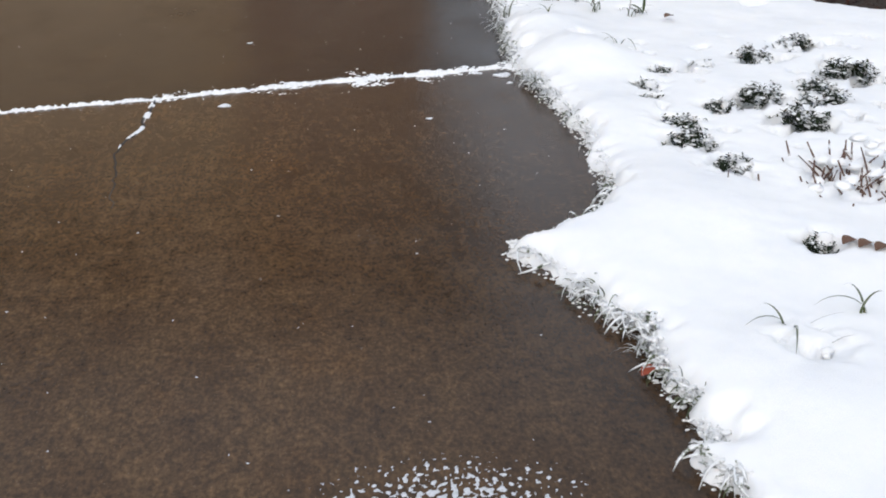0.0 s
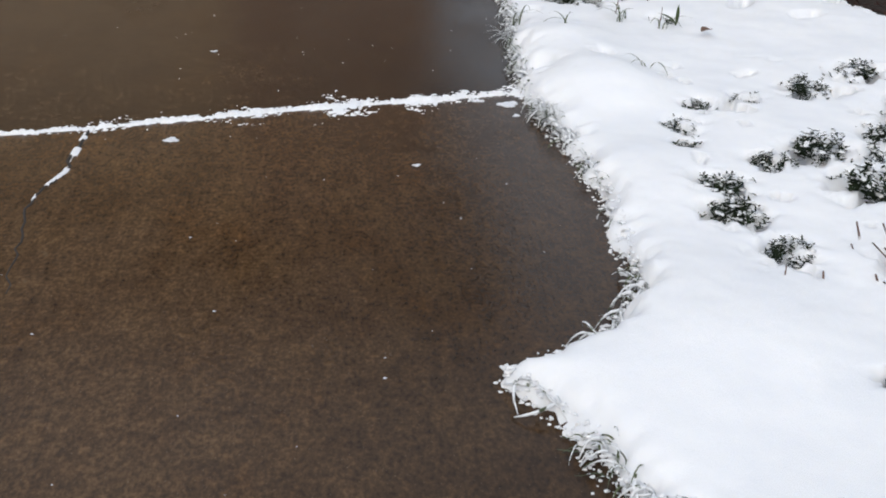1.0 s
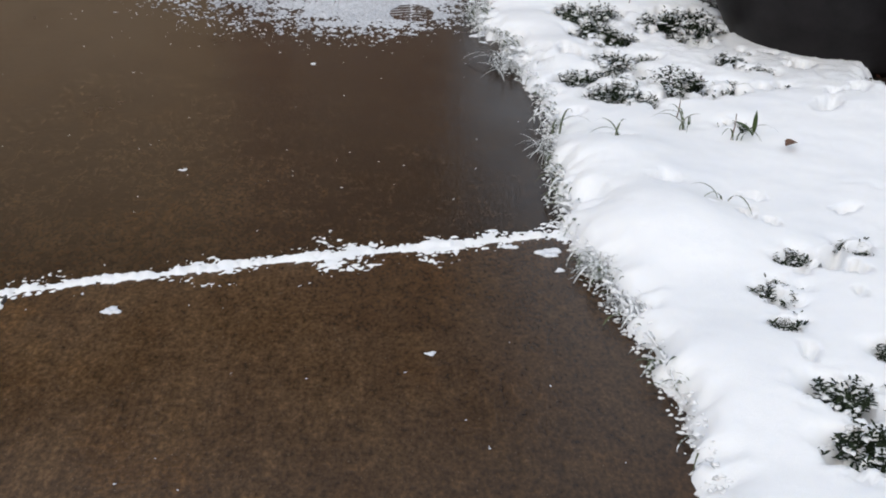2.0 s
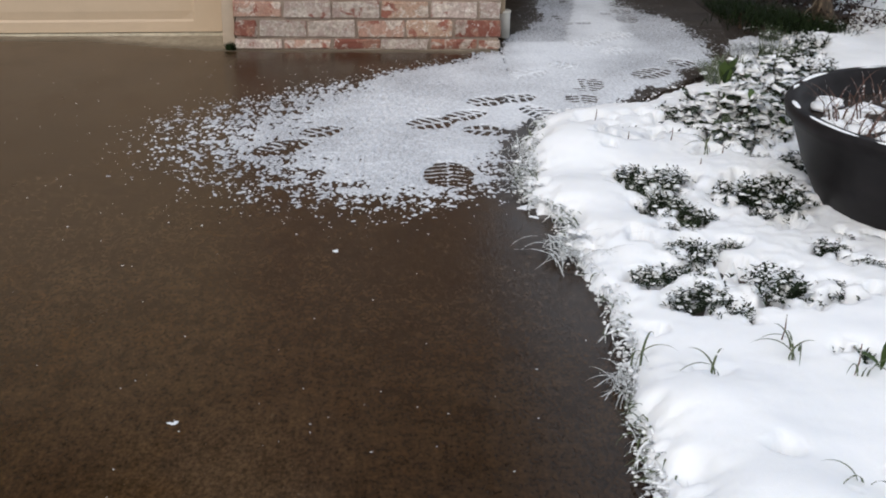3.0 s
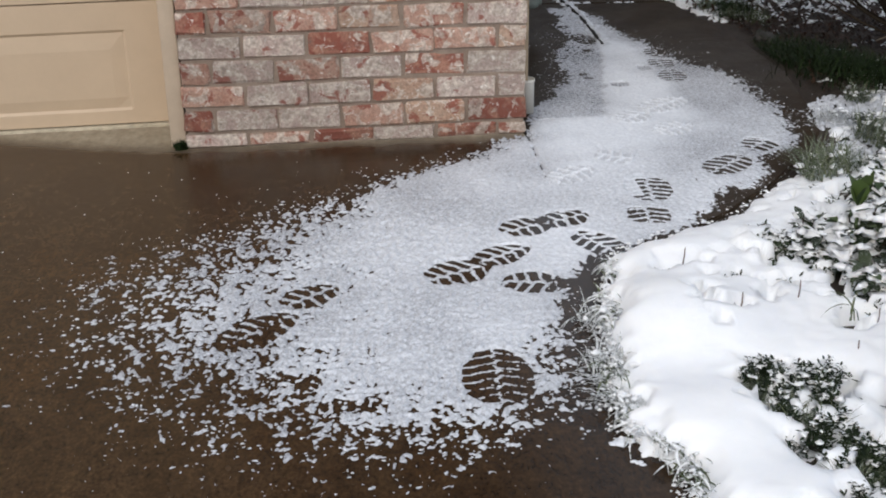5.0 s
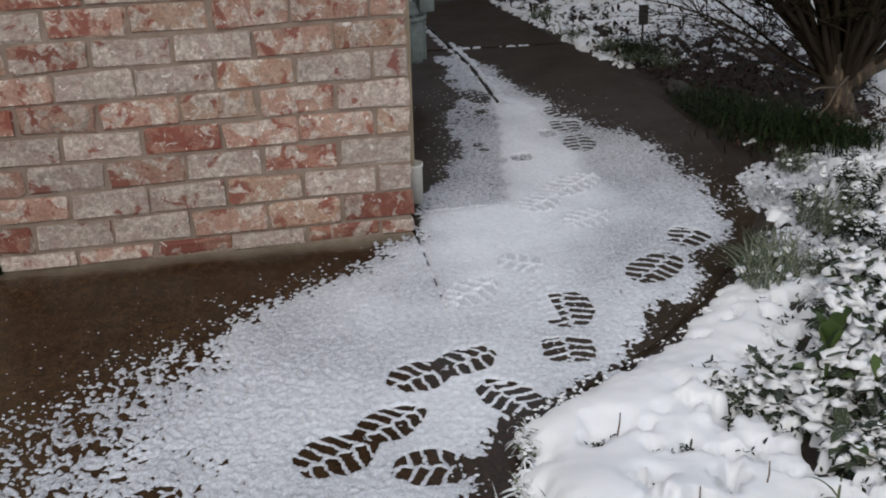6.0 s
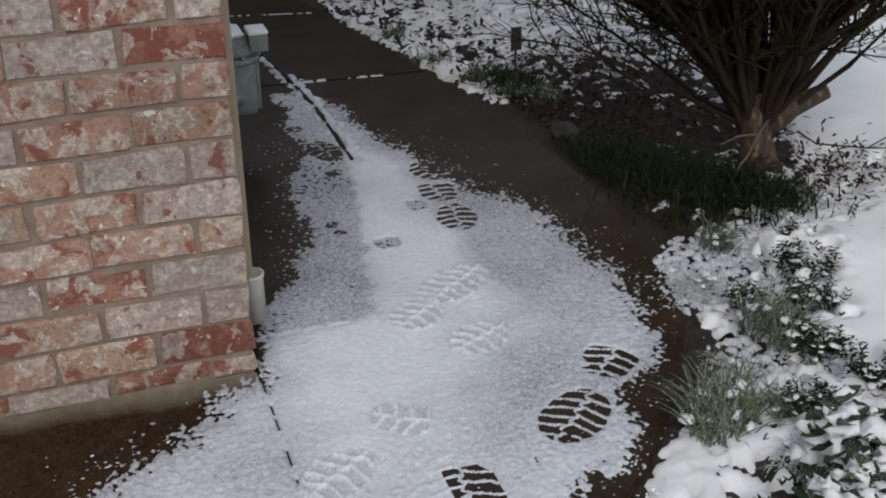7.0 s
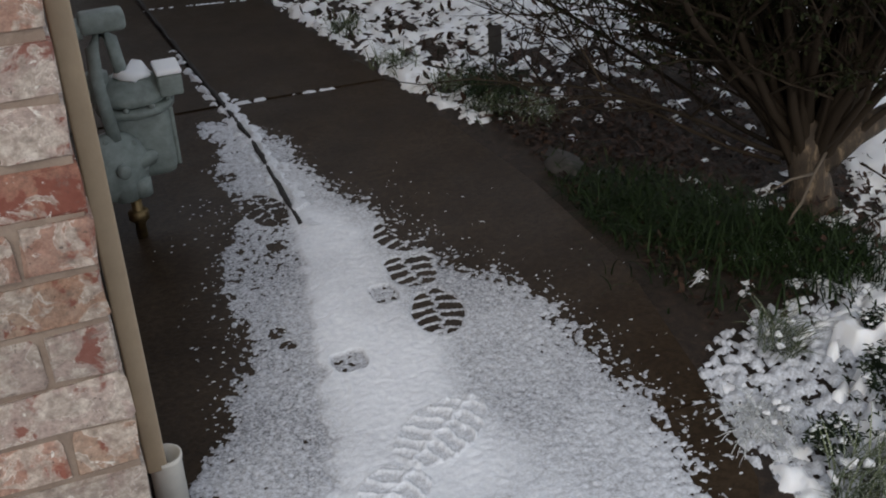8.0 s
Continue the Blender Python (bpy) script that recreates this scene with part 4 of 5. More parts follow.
pipe = thing("downspout", (1.095, 7.36, 0), "tan square downspout at the brick corner ending in a white pipe", "downspout")
g = Geo()
g.box((-0.026, -0.03, 0.12), (0.010, 0.03, 2.6), 0.005)
spout = part("pipe", g, DOWN, pipe)
g = Geo()
prof = [(0.029, 0.004), (0.029, 0.12), (0.0315, 0.124), (0.0315, 0.133), (0.027, 0.133), (0.0285, 0.05), (0.002, 0.045)]
g.lathe(prof, (0.0085, 0, 0), 20)
part("outlet", g, PVC, spout, "open white plastic pipe end")


# ---- gas meter on the side wall ----
def gas_meter():
    m = thing("gas_meter", (1.202, 8.5, 0), "grey gas meter with snow on top beside house wall", "gas meter")
    m_y = 0.08
    g = Geo()
    g.box((-0.02, 0.0, 0.13), (0.13, 0.17, 0.33), 0.03)
    body = part("body", g, METERGREY, m)
    g = Geo()
    g.box((0.126, 0.02, 0.15), (0.137, 0.15, 0.31), 0.004)
    part("side_plate", g, METERGREY, body)
    g = Geo()
    g.lathe([(0.06, -0.012), (0.099, -0.01), (0.101, 0.0), (0.099, 0.008), (0.06, 0.01)], (0.05, m_y, 0.318), 28)
    part("flange", g, METERGREY, body)
    for k in range(9):
        a = 2 * math.pi * k / 9 + 0.2
        g = Geo()
        g.lathe([(0.004, 0), (0.008, 0.001), (0.008, 0.01), (0.004, 0.012)], (0.05 + 0.092 * math.cos(a), m_y + 0.092 * math.sin(a), 0.326), 6)
        part("bolt", g, METERGREY, body)
    g = Geo()
    g.lathe([(0.02, 0.0), (0.088, 0.004), (0.094, 0.012), (0.094, 0.024), (0.086, 0.03), (0.06, 0.055), (0.02, 0.062)], (0.05, m_y, 0.33), 24)
    cover_top = part("top_cover", g, METERGREY, m)
    g = Geo()
    g.box((0.11, 0.0, 0.345), (0.17, 0.09, 0.4), 0.006)
    index = part("index_box", g, METERGREY, m)
    g = Geo()
    g.box((0.108, -0.002, 0.401), (0.172, 0.092, 0.415), 0.005)
    part("snow_cap", g, SNOW, index, "white snow lying on the box")
    g = Geo()
    g.blob((0.05, m_y, 0.382), 0.05, 0.05, 0.03, random.Random(2), 0.5)
    g.blob((0.0, m_y + 0.02, 0.36), 0.04, 0.03, 0.02, random.Random(4))
    part("snow_cap", g, SNOW, cover_top, "white snow lying on the meter")
    g = Geo()
    g.lathe([(0.01, -0.045), (0.05, -0.043), (0.062, -0.03), (0.088, -0.018), (0.092, 0.0), (0.088, 0.018), (0.062, 0.03), (0.045, 0.045), (0.01, 0.047)], (-0.035, -0.03, 0.2), 24, (0.35, -1, 0.1))
    reg = part("regulator", g, METERGREY, m)
    face = Vector((0.35, -1, 0.1)).normalized()
    u = face.orthogonal().normalized()
    w = face.cross(u)
    for k in range(6):
        a = 2 * math.pi * k / 6
        g = Geo()
        g.lathe([(0.004, 0.0), (0.0075, 0.001), (0.0075, 0.012), (0.004, 0.014)], Vector((-0.035, -0.03, 0.2)) + (u * math.cos(a) + w * math.sin(a)) * 0.077 + face * 0.012, 6, face)
        part("bolt", g, METERGREY, reg)
    g = Geo()
    g.lathe([(0.012, 0.0), (0.018, 0.002), (0.018, 0.02), (0.012, 0.024)], Vector((-0.035, -0.03, 0.2)) + face * 0.044, 12, face)
    part("cap", g, METERGREY, reg)
    g = Geo()
    g.tube([(-0.02, -0.04, 0.115), (-0.02, -0.04, 0.2)], [0.034, 0.034], 12)
    g.tube([(-0.02, -0.04, 0.19), (0.06, -0.01, 0.2), (0.075, 0.03, 0.2)], [0.022, 0.02, 0.02], 10)
    g.tube([(0.02, -0.035, 0.115), (0.02, -0.035, 0.16)], [0.028, 0.028], 10)
    part("elbow", g, METERGREY, m)
    g = Geo()
    g.tube([(-0.02, -0.03, 0.27), (-0.035, -0.02, 0.42), (-0.03, 0.0, 0.5), (-0.005, 0.03, 0.535), (0.02, 0.05, 0.5), (0.03, 0.07, 0.42), (0.03, m_y, 0.36)], [0.017] * 7, 10)
    part("loop_pipe", g, METERGREY, m)
    g = Geo()
    g.tube([(-0.15, 0.02, 0.545), (-0.06, 0.02, 0.548), (0.05, 0.02, 0.56)], [0.017, 0.017, 0.017], 10)
    g.tube([(-0.075, 0.02, 0.548), (-0.045, 0.02, 0.548)], [0.026, 0.026], 10)
    g.box((-0.05, -0.012, 0.535), (0.06, 0.05, 0.585), 0.012)
    part("wall_pipe", g, METERGREY, m)
    g = Geo()
    g.tube([(-0.03, m_y, 0.34), (-0.03, m_y, 0.41)], [0.03, 0.03], 12)
    g.tube([(-0.14, m_y, 0.37), (-0.03, m_y, 0.37)], [0.02, 0.02], 10)
    part("inlet", g, METERGREY, m)
    g = Geo()
    g.tube([(0.0, -0.04, 0.0), (0.0, -0.04, 0.115)], [0.014, 0.014], 10)
    riser = part("riser", g, BRASS, m, "dull brass riser at the foot")
    g = Geo()
    g.lathe([(0.012, 0), (0.026, 0.004), (0.026, 0.03), (0.012, 0.034)], (0.0, -0.04, 0.045), 6)
    part("valve", g, BRASS, riser, "brass valve nut")


gas_meter()

# ---- planter ----
pot = thing("planter", (2.285, 5.05, 0), "large round charcoal planter bowl with a snowy rim", "planter")
g = Geo()
g.lathe([(0.38, -0.01), (0.41, 0.02), (0.47, 0.14), (0.515, 0.27), (0.535, 0.285), (0.54, 0.31), (0.53, 0.325), (0.5, 0.325), (0.49, 0.3), (0.46, 0.24), (0.01, 0.235)], (0, 0, 0), 64)
bowl = part("bowl", g, POT, pot)
g = Geo()
g.lathe([(0.01, 0.236), (0.47, 0.238), (0.472, 0.25), (0.3, 0.262), (0.01, 0.266)], (0, 0, 0), 32)
earth = part("soil", g, SOIL, pot, "dark potting soil")
g = Geo()
rng = random.Random(21)
ring, faces = [], []
for k in range(120):
    a = 2 * math.pi * k / 120
    fat = 0.45 + 0.75 * noise.noise(Vector((6 * math.cos(a), 6 * math.sin(a), 0))) + rng.uniform(-0.1, 0.1)
    for r, h in ((0.508, 0.321), (0.511, 0.321 + 0.007 * fat), (0.518, 0.321 + 0.011 * fat), (0.525, 0.321 + 0.007 * fat), (0.528, 0.320)):
        ring.append((r * math.cos(a), r * math.sin(a), h))
    n = (k + 1) % 120
    faces += [(5 * k + i, 5 * n + i, 5 * n + i + 1, 5 * k + i + 1) for i in range(4)]
g.add(ring, faces)
for k in range(60):
    a, r = rng.uniform(0, 6.28), 0.45 * math.sqrt(rng.random())
    g.blob((r * math.cos(a), r * math.sin(a), 0.258), 0.05, 0.05, 0.02, rng, 0.3, 6)
part("snow_rim", g, SNOW, bowl, "snow lying on the rim")
g = Geo()
for k in range(420):
    a, r = rng.uniform(0, 6.28), 0.43 * math.sqrt(rng.random())
    g.blade((r * math.cos(a), r * math.sin(a), 0.255), rng.uniform(0, 6.28), rng.uniform(0.05, 0.17), 0.006, rng.uniform(5, 50), rng.uniform(10, 80))
tagged(part("dead_stems", g, STALK, earth, "dry brown stems"), kind="stuff")


# ---- plants in the bed ----
def shoot_plant(seed):
    """A low dark evergreen tuft, 1 m across before scaling."""
    r = random.Random(seed)
    ob = thing("ground_cover_plant", (0, 0, 0), "small dark green evergreen tuft dusted with snow in the snowy bed", "plant", "evergreen tufts in the bed")
    leaves, snow = Geo(), Geo()
    for k in range(34):
        a, d = r.uniform(0, 6.28), 0.85 * math.sqrt(r.random())
        x, y = d * math.cos(a), d * math.sin(a)
        top = r.uniform(0.5, 1.15) * (1.1 - 0.5 * d)
        yaw = a + r.uniform(-1, 1)
        for i in range(18):
            t = i / 17
            b = (x + 0.3 * t * math.cos(yaw), y + 0.3 * t * math.sin(yaw), 0.25 + top * t)
            leaves.leaf(b, i * 2.4 + a, r.uniform(0.12, 0.27), 0.085, r.uniform(5, 60))
        for lump in range(r.choice((0, 1, 1, 2))):
            x, y = x + r.uniform(-0.12, 0.12), y + r.uniform(-0.12, 0.12)
            snow.blob((x + 0.3 * math.cos(yaw), y + 0.3 * math.sin(yaw), 0.16 + top), r.uniform(0.05, 0.16), r.uniform(0.05, 0.14), r.uniform(0.03, 0.08), r, 0.6, 7)
    tagged(part("foliage", leaves, SHOOT, ob), kind="stuff")
    tagged(part("snow_cap", snow, SNOW, ob, "snow caught on the leaves"), kind="stuff")
    return ob


def tuft_plant(seed, mat, n=60, stand=1.0, label="frosted grass tuft with arching blades at the snow's edge"):
    """A grass tuft, 1 m in radius before scaling."""
    r = random.Random(seed)
    ob = thing("grass_tuft", (0, 0, 0), label, "grass", "grass tufts")
    g, snow = Geo(), Geo()
    for k in range(n):
        a, d = r.uniform(0, 6.28), 0.75 * math.sqrt(r.random())
        g.blade((d * math.cos(a), 0.7 * d * math.sin(a), 0.1), r.gauss(0.6, 1.3), r.uniform(0.45, 1.05), r.uniform(0.02, 0.04), r.uniform(8, 50) * stand ** 2, r.uniform(25, 90) * stand ** 3, 6, r.uniform(-0.5, 0.5))
    for k in range(7):
        a, d = r.uniform(0, 6.28), 0.6 * math.sqrt(r.random())
        snow.blob((d * math.cos(a), d * math.sin(a), r.uniform(0.25, 0.5)), r.uniform(0.06, 0.14), r.uniform(0.05, 0.12), r.uniform(0.03, 0.07), r, 0.5, 7)
    tagged(part("foliage", g, mat, ob), kind="stuff")
    tagged(part("snow_cap", snow, SNOW, ob, "snow caught on the blades"), kind="stuff")
    return ob


def broad_plant(seed):
    """A leafy evergreen with snow-laden leaves, 1 m in radius before scaling."""
    r = random.Random(seed)
    ob = thing("leafy_plant", (0, 0, 0), "leafy green garden plant with snow on its leaves", "plant", "leafy plants in the bed")
    leaves, dull, snow = Geo(), Geo(), Geo()
    for k in range(15):
        a, d = r.uniform(0, 6.28), r.uniform(0.1, 0.8)
        foot = Vector((0.3 * d * math.cos(a), 0.3 * d * math.sin(a), 0.0))
        top = Vector((d * math.cos(a), d * math.sin(a), r.uniform(0.4, 1.1)))
        stem = Geo()
        stem.tube([foot, foot.lerp(top, 0.5) + Vector((0, 0, 0.1)), top], [0.025, 0.02, 0.012], 5)
        part("stem", stem, TWIG, ob)
        for i in range(17):
            t = r.uniform(0.2, 1.0)
            b = foot.lerp(top, t)
            yaw = r.uniform(0, 6.28)
            size = r.uniform(0.28, 0.5)
            (leaves if r.random() < 0.13 else dull).leaf(b, yaw, size, size * 0.46, r.uniform(-45, 50))
            if r.random() < 0.72:
                c = b + Vector((math.cos(yaw), math.sin(yaw), 0)) * size * 0.5 + Vector((0, 0, 0.02))
                q = r.uniform(0.4, 1.2)
                snow.blob(c + Vector((r.uniform(-0.06, 0.06), r.uniform(-0.06, 0.06), 0)), size * 0.34 * q, size * r.uniform(0.18, 0.34) * q, size * 0.2 * q, r, 0.9, 8)
    tagged(part("foliage", leaves, LEAF, ob, "fresh green leaves"), kind="stuff")
    tagged(part("dull_foliage", dull, DULLLEAF, ob, "dark frosted leaves"), kind="stuff")
    tagged(part("snow_cap", snow, SNOW, ob, "snow on the leaves"), kind="stuff")
    return ob


def scatter_copies(kinds, spots, rng, lift=0.0, tall=1.0):
    used = [False] * len(kinds)
    for k, (x, y, r) in enumerate(spots):
        i = k % len(kinds)
        m = Matrix.Translation((x, y, lift)) @ Matrix.Rotation(rng.uniform(0, 6.28), 4, "Z") @ Matrix.Diagonal((r, r, r * tall * rng.uniform(0.85, 1.15), 1))
        if used[i]:
            copy_thing(kinds[i], m)
            kinds[i].scale = (1, 1, 1)
        else:
            used[i] = m
    for i, m in enumerate(used):
        if m:
            kinds[i].matrix_basis = m


rng = random.Random(31)
scatter_copies([shoot_plant(s) for s in range(5)], SHOOTS, rng, 0.012, 0.85)
scatter_copies([tuft_plant(40 + s, TUFTGRASS, 230, 0.95, "green grass tuft with arching blades in the snow") for s in range(2)], TUFTS[:3] + [(1.37, 5.08, 0.1), (1.41, 4.9, 0.09), (1.34, 5.24, 0.08), (2.12, 6.55, 0.1)], rng, 0.0, 0.75)
scatter_copies([tuft_plant(50 + s, FROSTGRASS, 120, 1.25) for s in range(4)], TUFTS[3:], rng, 0.0, 0.8)
scatter_copies([broad_plant(60 + s) for s in range(4)], BROAD, rng, 0.0, 1.0)

tall = thing("sprout", (1.765, 5.86, 0.1), "upright bright green leaf shoot dabbed with snow", "plant")
g = Geo()
for a, l in ((0.4, 0.1), (2.4, 0.09), (4.2, 0.1), (5.4, 0.08)):
    g.leaf((0, 0, 0.08), a, l, 0.05, 75, 0.3, 0.15)
    g.leaf((0, 0, 0.0), a + 0.7, l, 0.05, 50, 0.3, 0.3)
g.tube([(0, 0, -0.08), (0, 0, 0.09)], [0.006, 0.004], 6)
part("leaves", g, LEAF, tall)
g = Geo()
g.blob((0.01, 0.0, 0.172), 0.012, 0.009, 0.006, random.Random(5), 0.6)
part("snow_cap", g, SNOW, tall)

# frosted grass that hangs over the concrete along the bank's edge
g, gd = Geo(), Geo()
rng = random.Random(33)
for (ax, ay), (bx, by) in zip(BANK[1:32], BANK[2:33]):
    span = math.hypot(bx - ax, by - ay)
    out = math.atan2(bx - ax, -(by - ay))
    for k in range(int(span * 300) if ay < 5.9 else 0):
        t = rng.random()
        if noise.noise(Vector((ax + (bx - ax) * t, ay + (by - ay) * t, 0)) * 5.0) < 0.12 and rng.random() < 0.9:
            continue
        x, y = ax + (bx - ax) * t, ay + (by - ay) * t
        q = rng.uniform(-0.005, 0.06)
        thin = 0.5 if ay > 5.9 else 1.0
        yaw = out + rng.uniform(-1.3, 1.3)
        (g if rng.random() < 0.42 else gd).blade((x - math.cos(out) * q, y - math.sin(out) * q, rng.uniform(0.0, 0.035)), yaw, rng.uniform(0.025, 0.07) * thin, rng.uniform(0.003, 0.006), rng.uniform(25, 85), rng.uniform(60, 200), 5, rng.uniform(-0.7, 0.7))
tagged(new("edge_grass", g.mesh("edge_grass", FROSTGRASS)), "frost-covered grass blades hanging over the driveway edge", "grass", "", "stuff")
tagged(new("edge_grass", gd.mesh("edge_grass", TUFTGRASS)), "dark green grass blades under the snow's edge", "grass", "", "stuff")
g = Geo()
for (ax, ay), (bx, by) in zip(BANK[1:29], BANK[2:30]):
    for k in range(int(math.hypot(bx - ax, by - ay) * (360 if by < 6.1 else 60))):
        t = rng.random()
        x, y = ax + (bx - ax) * t, ay + (by - ay) * t
        q = rng.uniform(-0.018, 0.028) + 0.03 * noise.noise(Vector((x, y, 3.0)) * 22.0)
        if q < -0.012 and rng.random() < 0.6:
            continue
        s = rng.uniform(0.0014, 0.0046)
        if q > -0.008:
            g.blob((x + q, y + rng.uniform(-0.012, 0.012), rng.uniform(0.004, 0.042) * min(1.0, (q + 0.012) / 0.02)), s * rng.uniform(0.8, 1.9), s * rng.uniform(0.7, 1.5), s, rng, 0.6, 6)
            continue
        g.blob((ax + (bx - ax) * t - 0.0 + q, ay + (by - ay) * t + rng.uniform(-0.02, 0.02), rng.uniform(0.0, 0.03) if q > 0 else 0.0), s * 1.3, s, s * 0.8, rng, 0.4, 6)
tagged(new("snow_crumbs", g.mesh("snow_crumbs", SNOW)), "crumbs of snow along the lawn edge", "snow", "", "stuff")

g = Geo()
rng = random.Random(35)
for x, y, r in SHOOTS + BROAD:
    for k in range(int(330 * r)):
        a, q = rng.uniform(0, 6.28), r * rng.uniform(0.6, 1.7)
        b = (x + q * math.cos(a), y + q * math.sin(a), 0.035)
        for i in range(rng.randrange(2, 6)):
            g.leaf(b, rng.uniform(0, 6.28), rng.uniform(0.008, 0.02), rng.uniform(0.0035, 0.006), rng.uniform(10, 70))
tagged(new("shoot_tips", g.mesh("shoot_tips", SHOOT)), "dark shoot tips poking through the snow", "plant", "", "stuff")

# ---- the old shrub by the path ----
def grow(rng, start, way, length, radius, level, wood, twigs, leaves, slope):
    """A branch with its twigs; slope: how steeply it must keep above the ground."""
    pts, radii = [Vector(start)], [radius]
    d = Vector(way).normalized()
    n = 6 if level == 0 else 4
    for k in range(n):
        d = (d + Vector((rng.uniform(-1, 1), rng.uniform(-1, 1), rng.uniform(-0.7, 0.8))) * (0.2, 0.3, 0.3)[level]).normalized()
        pts.append(pts[-1] + d * length / n)
        radii.append(radius * (1 - 0.75 * (k + 1) / n))
    if slope:
        for p in pts[1:]:
            least = slope if p.x < 0 and p.y > -0.1 else (0.85 if p.x > 0 else 0.62)
            if p.z < 0.06 + least * math.hypot(p.x, p.y):
                return
    (wood if level == 0 else twigs).tube(pts, radii, (6, 4, 3)[level], False)
    if level < 2:
        for k in range((11, 8)[level]):
            t = rng.uniform(0.2, 1.0)
            i = min(int(t * n), n - 1)
            b = pts[i].lerp(pts[i + 1], t * n - i)
            side = Vector((rng.uniform(-1, 1), rng.uniform(-1, 1), rng.uniform(-0.6, 0.8)))
            grow(rng, b, d * 0.9 + side * 0.7, length * rng.uniform(0.28, 0.5), max(radius * 0.42, 0.0016), level + 1, wood, twigs, leaves, slope)
    else:
        for k in range(13):
            b = pts[rng.randrange(1, len(pts))]
            leaves.needle(b, rng.uniform(0, 6.28), rng.uniform(0.010, 0.022), 0.007, rng.uniform(-50, 70))


def shrub(at, seed, stems, label):
    rng = random.Random(seed)
    ob = thing("shrub", at, label, "shrub")
    trunk, wood, twigs, leaves = Geo(), Geo(), Geo(), Geo()
    trunk.tube([(0.01, 0, -0.03), (0.0, 0, 0.02), (-0.012, 0, 0.09), (-0.02, 0.01, 0.16), (0.0, 0.02, 0.24)], [0.085, 0.06, 0.05, 0.053, 0.075], 14)
    trunk.tube([(0.0, 0, 0.12), (0.09, -0.02, 0.19), (0.2, -0.03, 0.235)], [0.045, 0.034, 0.027], 10)
    for k in range(stems):
        wood = Geo()
        a = 2 * math.pi * k / stems + rng.uniform(-0.2, 0.2)
        left = math.cos(a) < 0.2
        out = rng.uniform(0.3, 1.15) if left else rng.uniform(0.2, 0.8)
        grow(rng, (0.055 * math.cos(a), 0.03 + 0.05 * math.sin(a), rng.uniform(0.12, 0.26)), (out * math.cos(a), out * math.sin(a) + 0.25, rng.uniform(0.75, 1.2)), rng.uniform(0.7, 1.25), rng.uniform(0.008, 0.017), 0, wood, twigs, leaves, 0.74)
        if wood.v:
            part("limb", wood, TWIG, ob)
    bare = Geo()
    for k in range(7):
        a = rng.uniform(1.9, 3.6)
        grow(rng, (0.06 * math.cos(a), 0.05 + 0.05 * math.sin(a), rng.uniform(0.1, 0.2)), (1.3 * math.cos(a), 1.3 * math.sin(a), rng.uniform(0.5, 1.0)), rng.uniform(0.6, 1.0), rng.uniform(0.004, 0.008), 0, twigs, twigs, bare, 0.4)
    part("trunk", trunk, BARK, ob, "short gnarled trunk with peeling pale bark")
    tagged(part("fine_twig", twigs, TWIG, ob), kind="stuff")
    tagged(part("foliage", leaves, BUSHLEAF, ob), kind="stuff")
    return ob


bush = shrub((2.8, 7.86, 0), 5, 92, "dense dark old shrub with a gnarled trunk beside the path")
g = Geo()
g.lathe([(0.026, 0), (0.026, 0.003), (0.001, 0.004)], (0.2005, -0.03, 0.2352), 12, (0.11, -0.01, 0.045))
part("cut_end", g, CUT, bush, "pale sawn branch end")
g = Geo()
g.tube([(0.0, -0.04, 0.17), (-0.06, -0.08, 0.14), (-0.1, -0.1, 0.08), (-0.13, -0.11, 0.06), (-0.14, -0.1, 0.02)], [0.0055, 0.0045, 0.004, 0.0035, 0.002], 6)
g.tube([(-0.06, -0.08, 0.14), (-0.14, -0.1, 0.15), (-0.2, -0.1, 0.13)], [0.0042, 0.0036, 0.002], 5)
part("dead_branch", g, PALETWIG, bush, "bare pale dead branch")
g = Geo()
g.tube([(0.1, -0.05, 0.12), (0.14, -0.1, 0.09), (0.3, -0.14, 0.07), (0.42, -0.16, 0.06)], [0.004, 0.003, 0.0025, 0.0015], 5)
g.tube([(0.3, -0.14, 0.07), (0.34, -0.17, 0.11), (0.35, -0.18, 0.13)], [0.002, 0.0018, 0.001], 4)
g.tube([(0.36, -0.15, 0.065), (0.39, -0.13, 0.09), (0.4, -0.12, 0.11)], [0.002, 0.0018, 0.001], 4)
g.tube([(0.2, -0.12, 0.085), (0.22, -0.14, 0.03), (0.21, -0.15, 0.01)], [0.002, 0.002, 0.001], 4)
part("bare_twig", g, TWIG, bush, "thin bare twig over the snow")

far_shrub = thing("shrub", (2.62, 10.3, 0), "brown-leaved shrub behind the path", "shrub")
rng = random.Random(12)
wood, twigs, leaves = Geo(), Geo(), Geo()
for k in range(10):
    a = rng.uniform(0, 6.28)
    grow(rng, (0.1 * math.cos(a), 0.1 * math.sin(a), -0.01), (0.5 * math.cos(a), 0.5 * math.sin(a), 1.0), rng.uniform(0.7, 1.1), 0.012, 0, wood, twigs, leaves, 0)
part("stems", wood, PALETWIG, far_shrub)
tagged(part("fine_twig", twigs, TWIG, far_shrub), kind="stuff")
tagged(part("foliage", leaves, BROWNLEAF, far_shrub), kind="stuff")

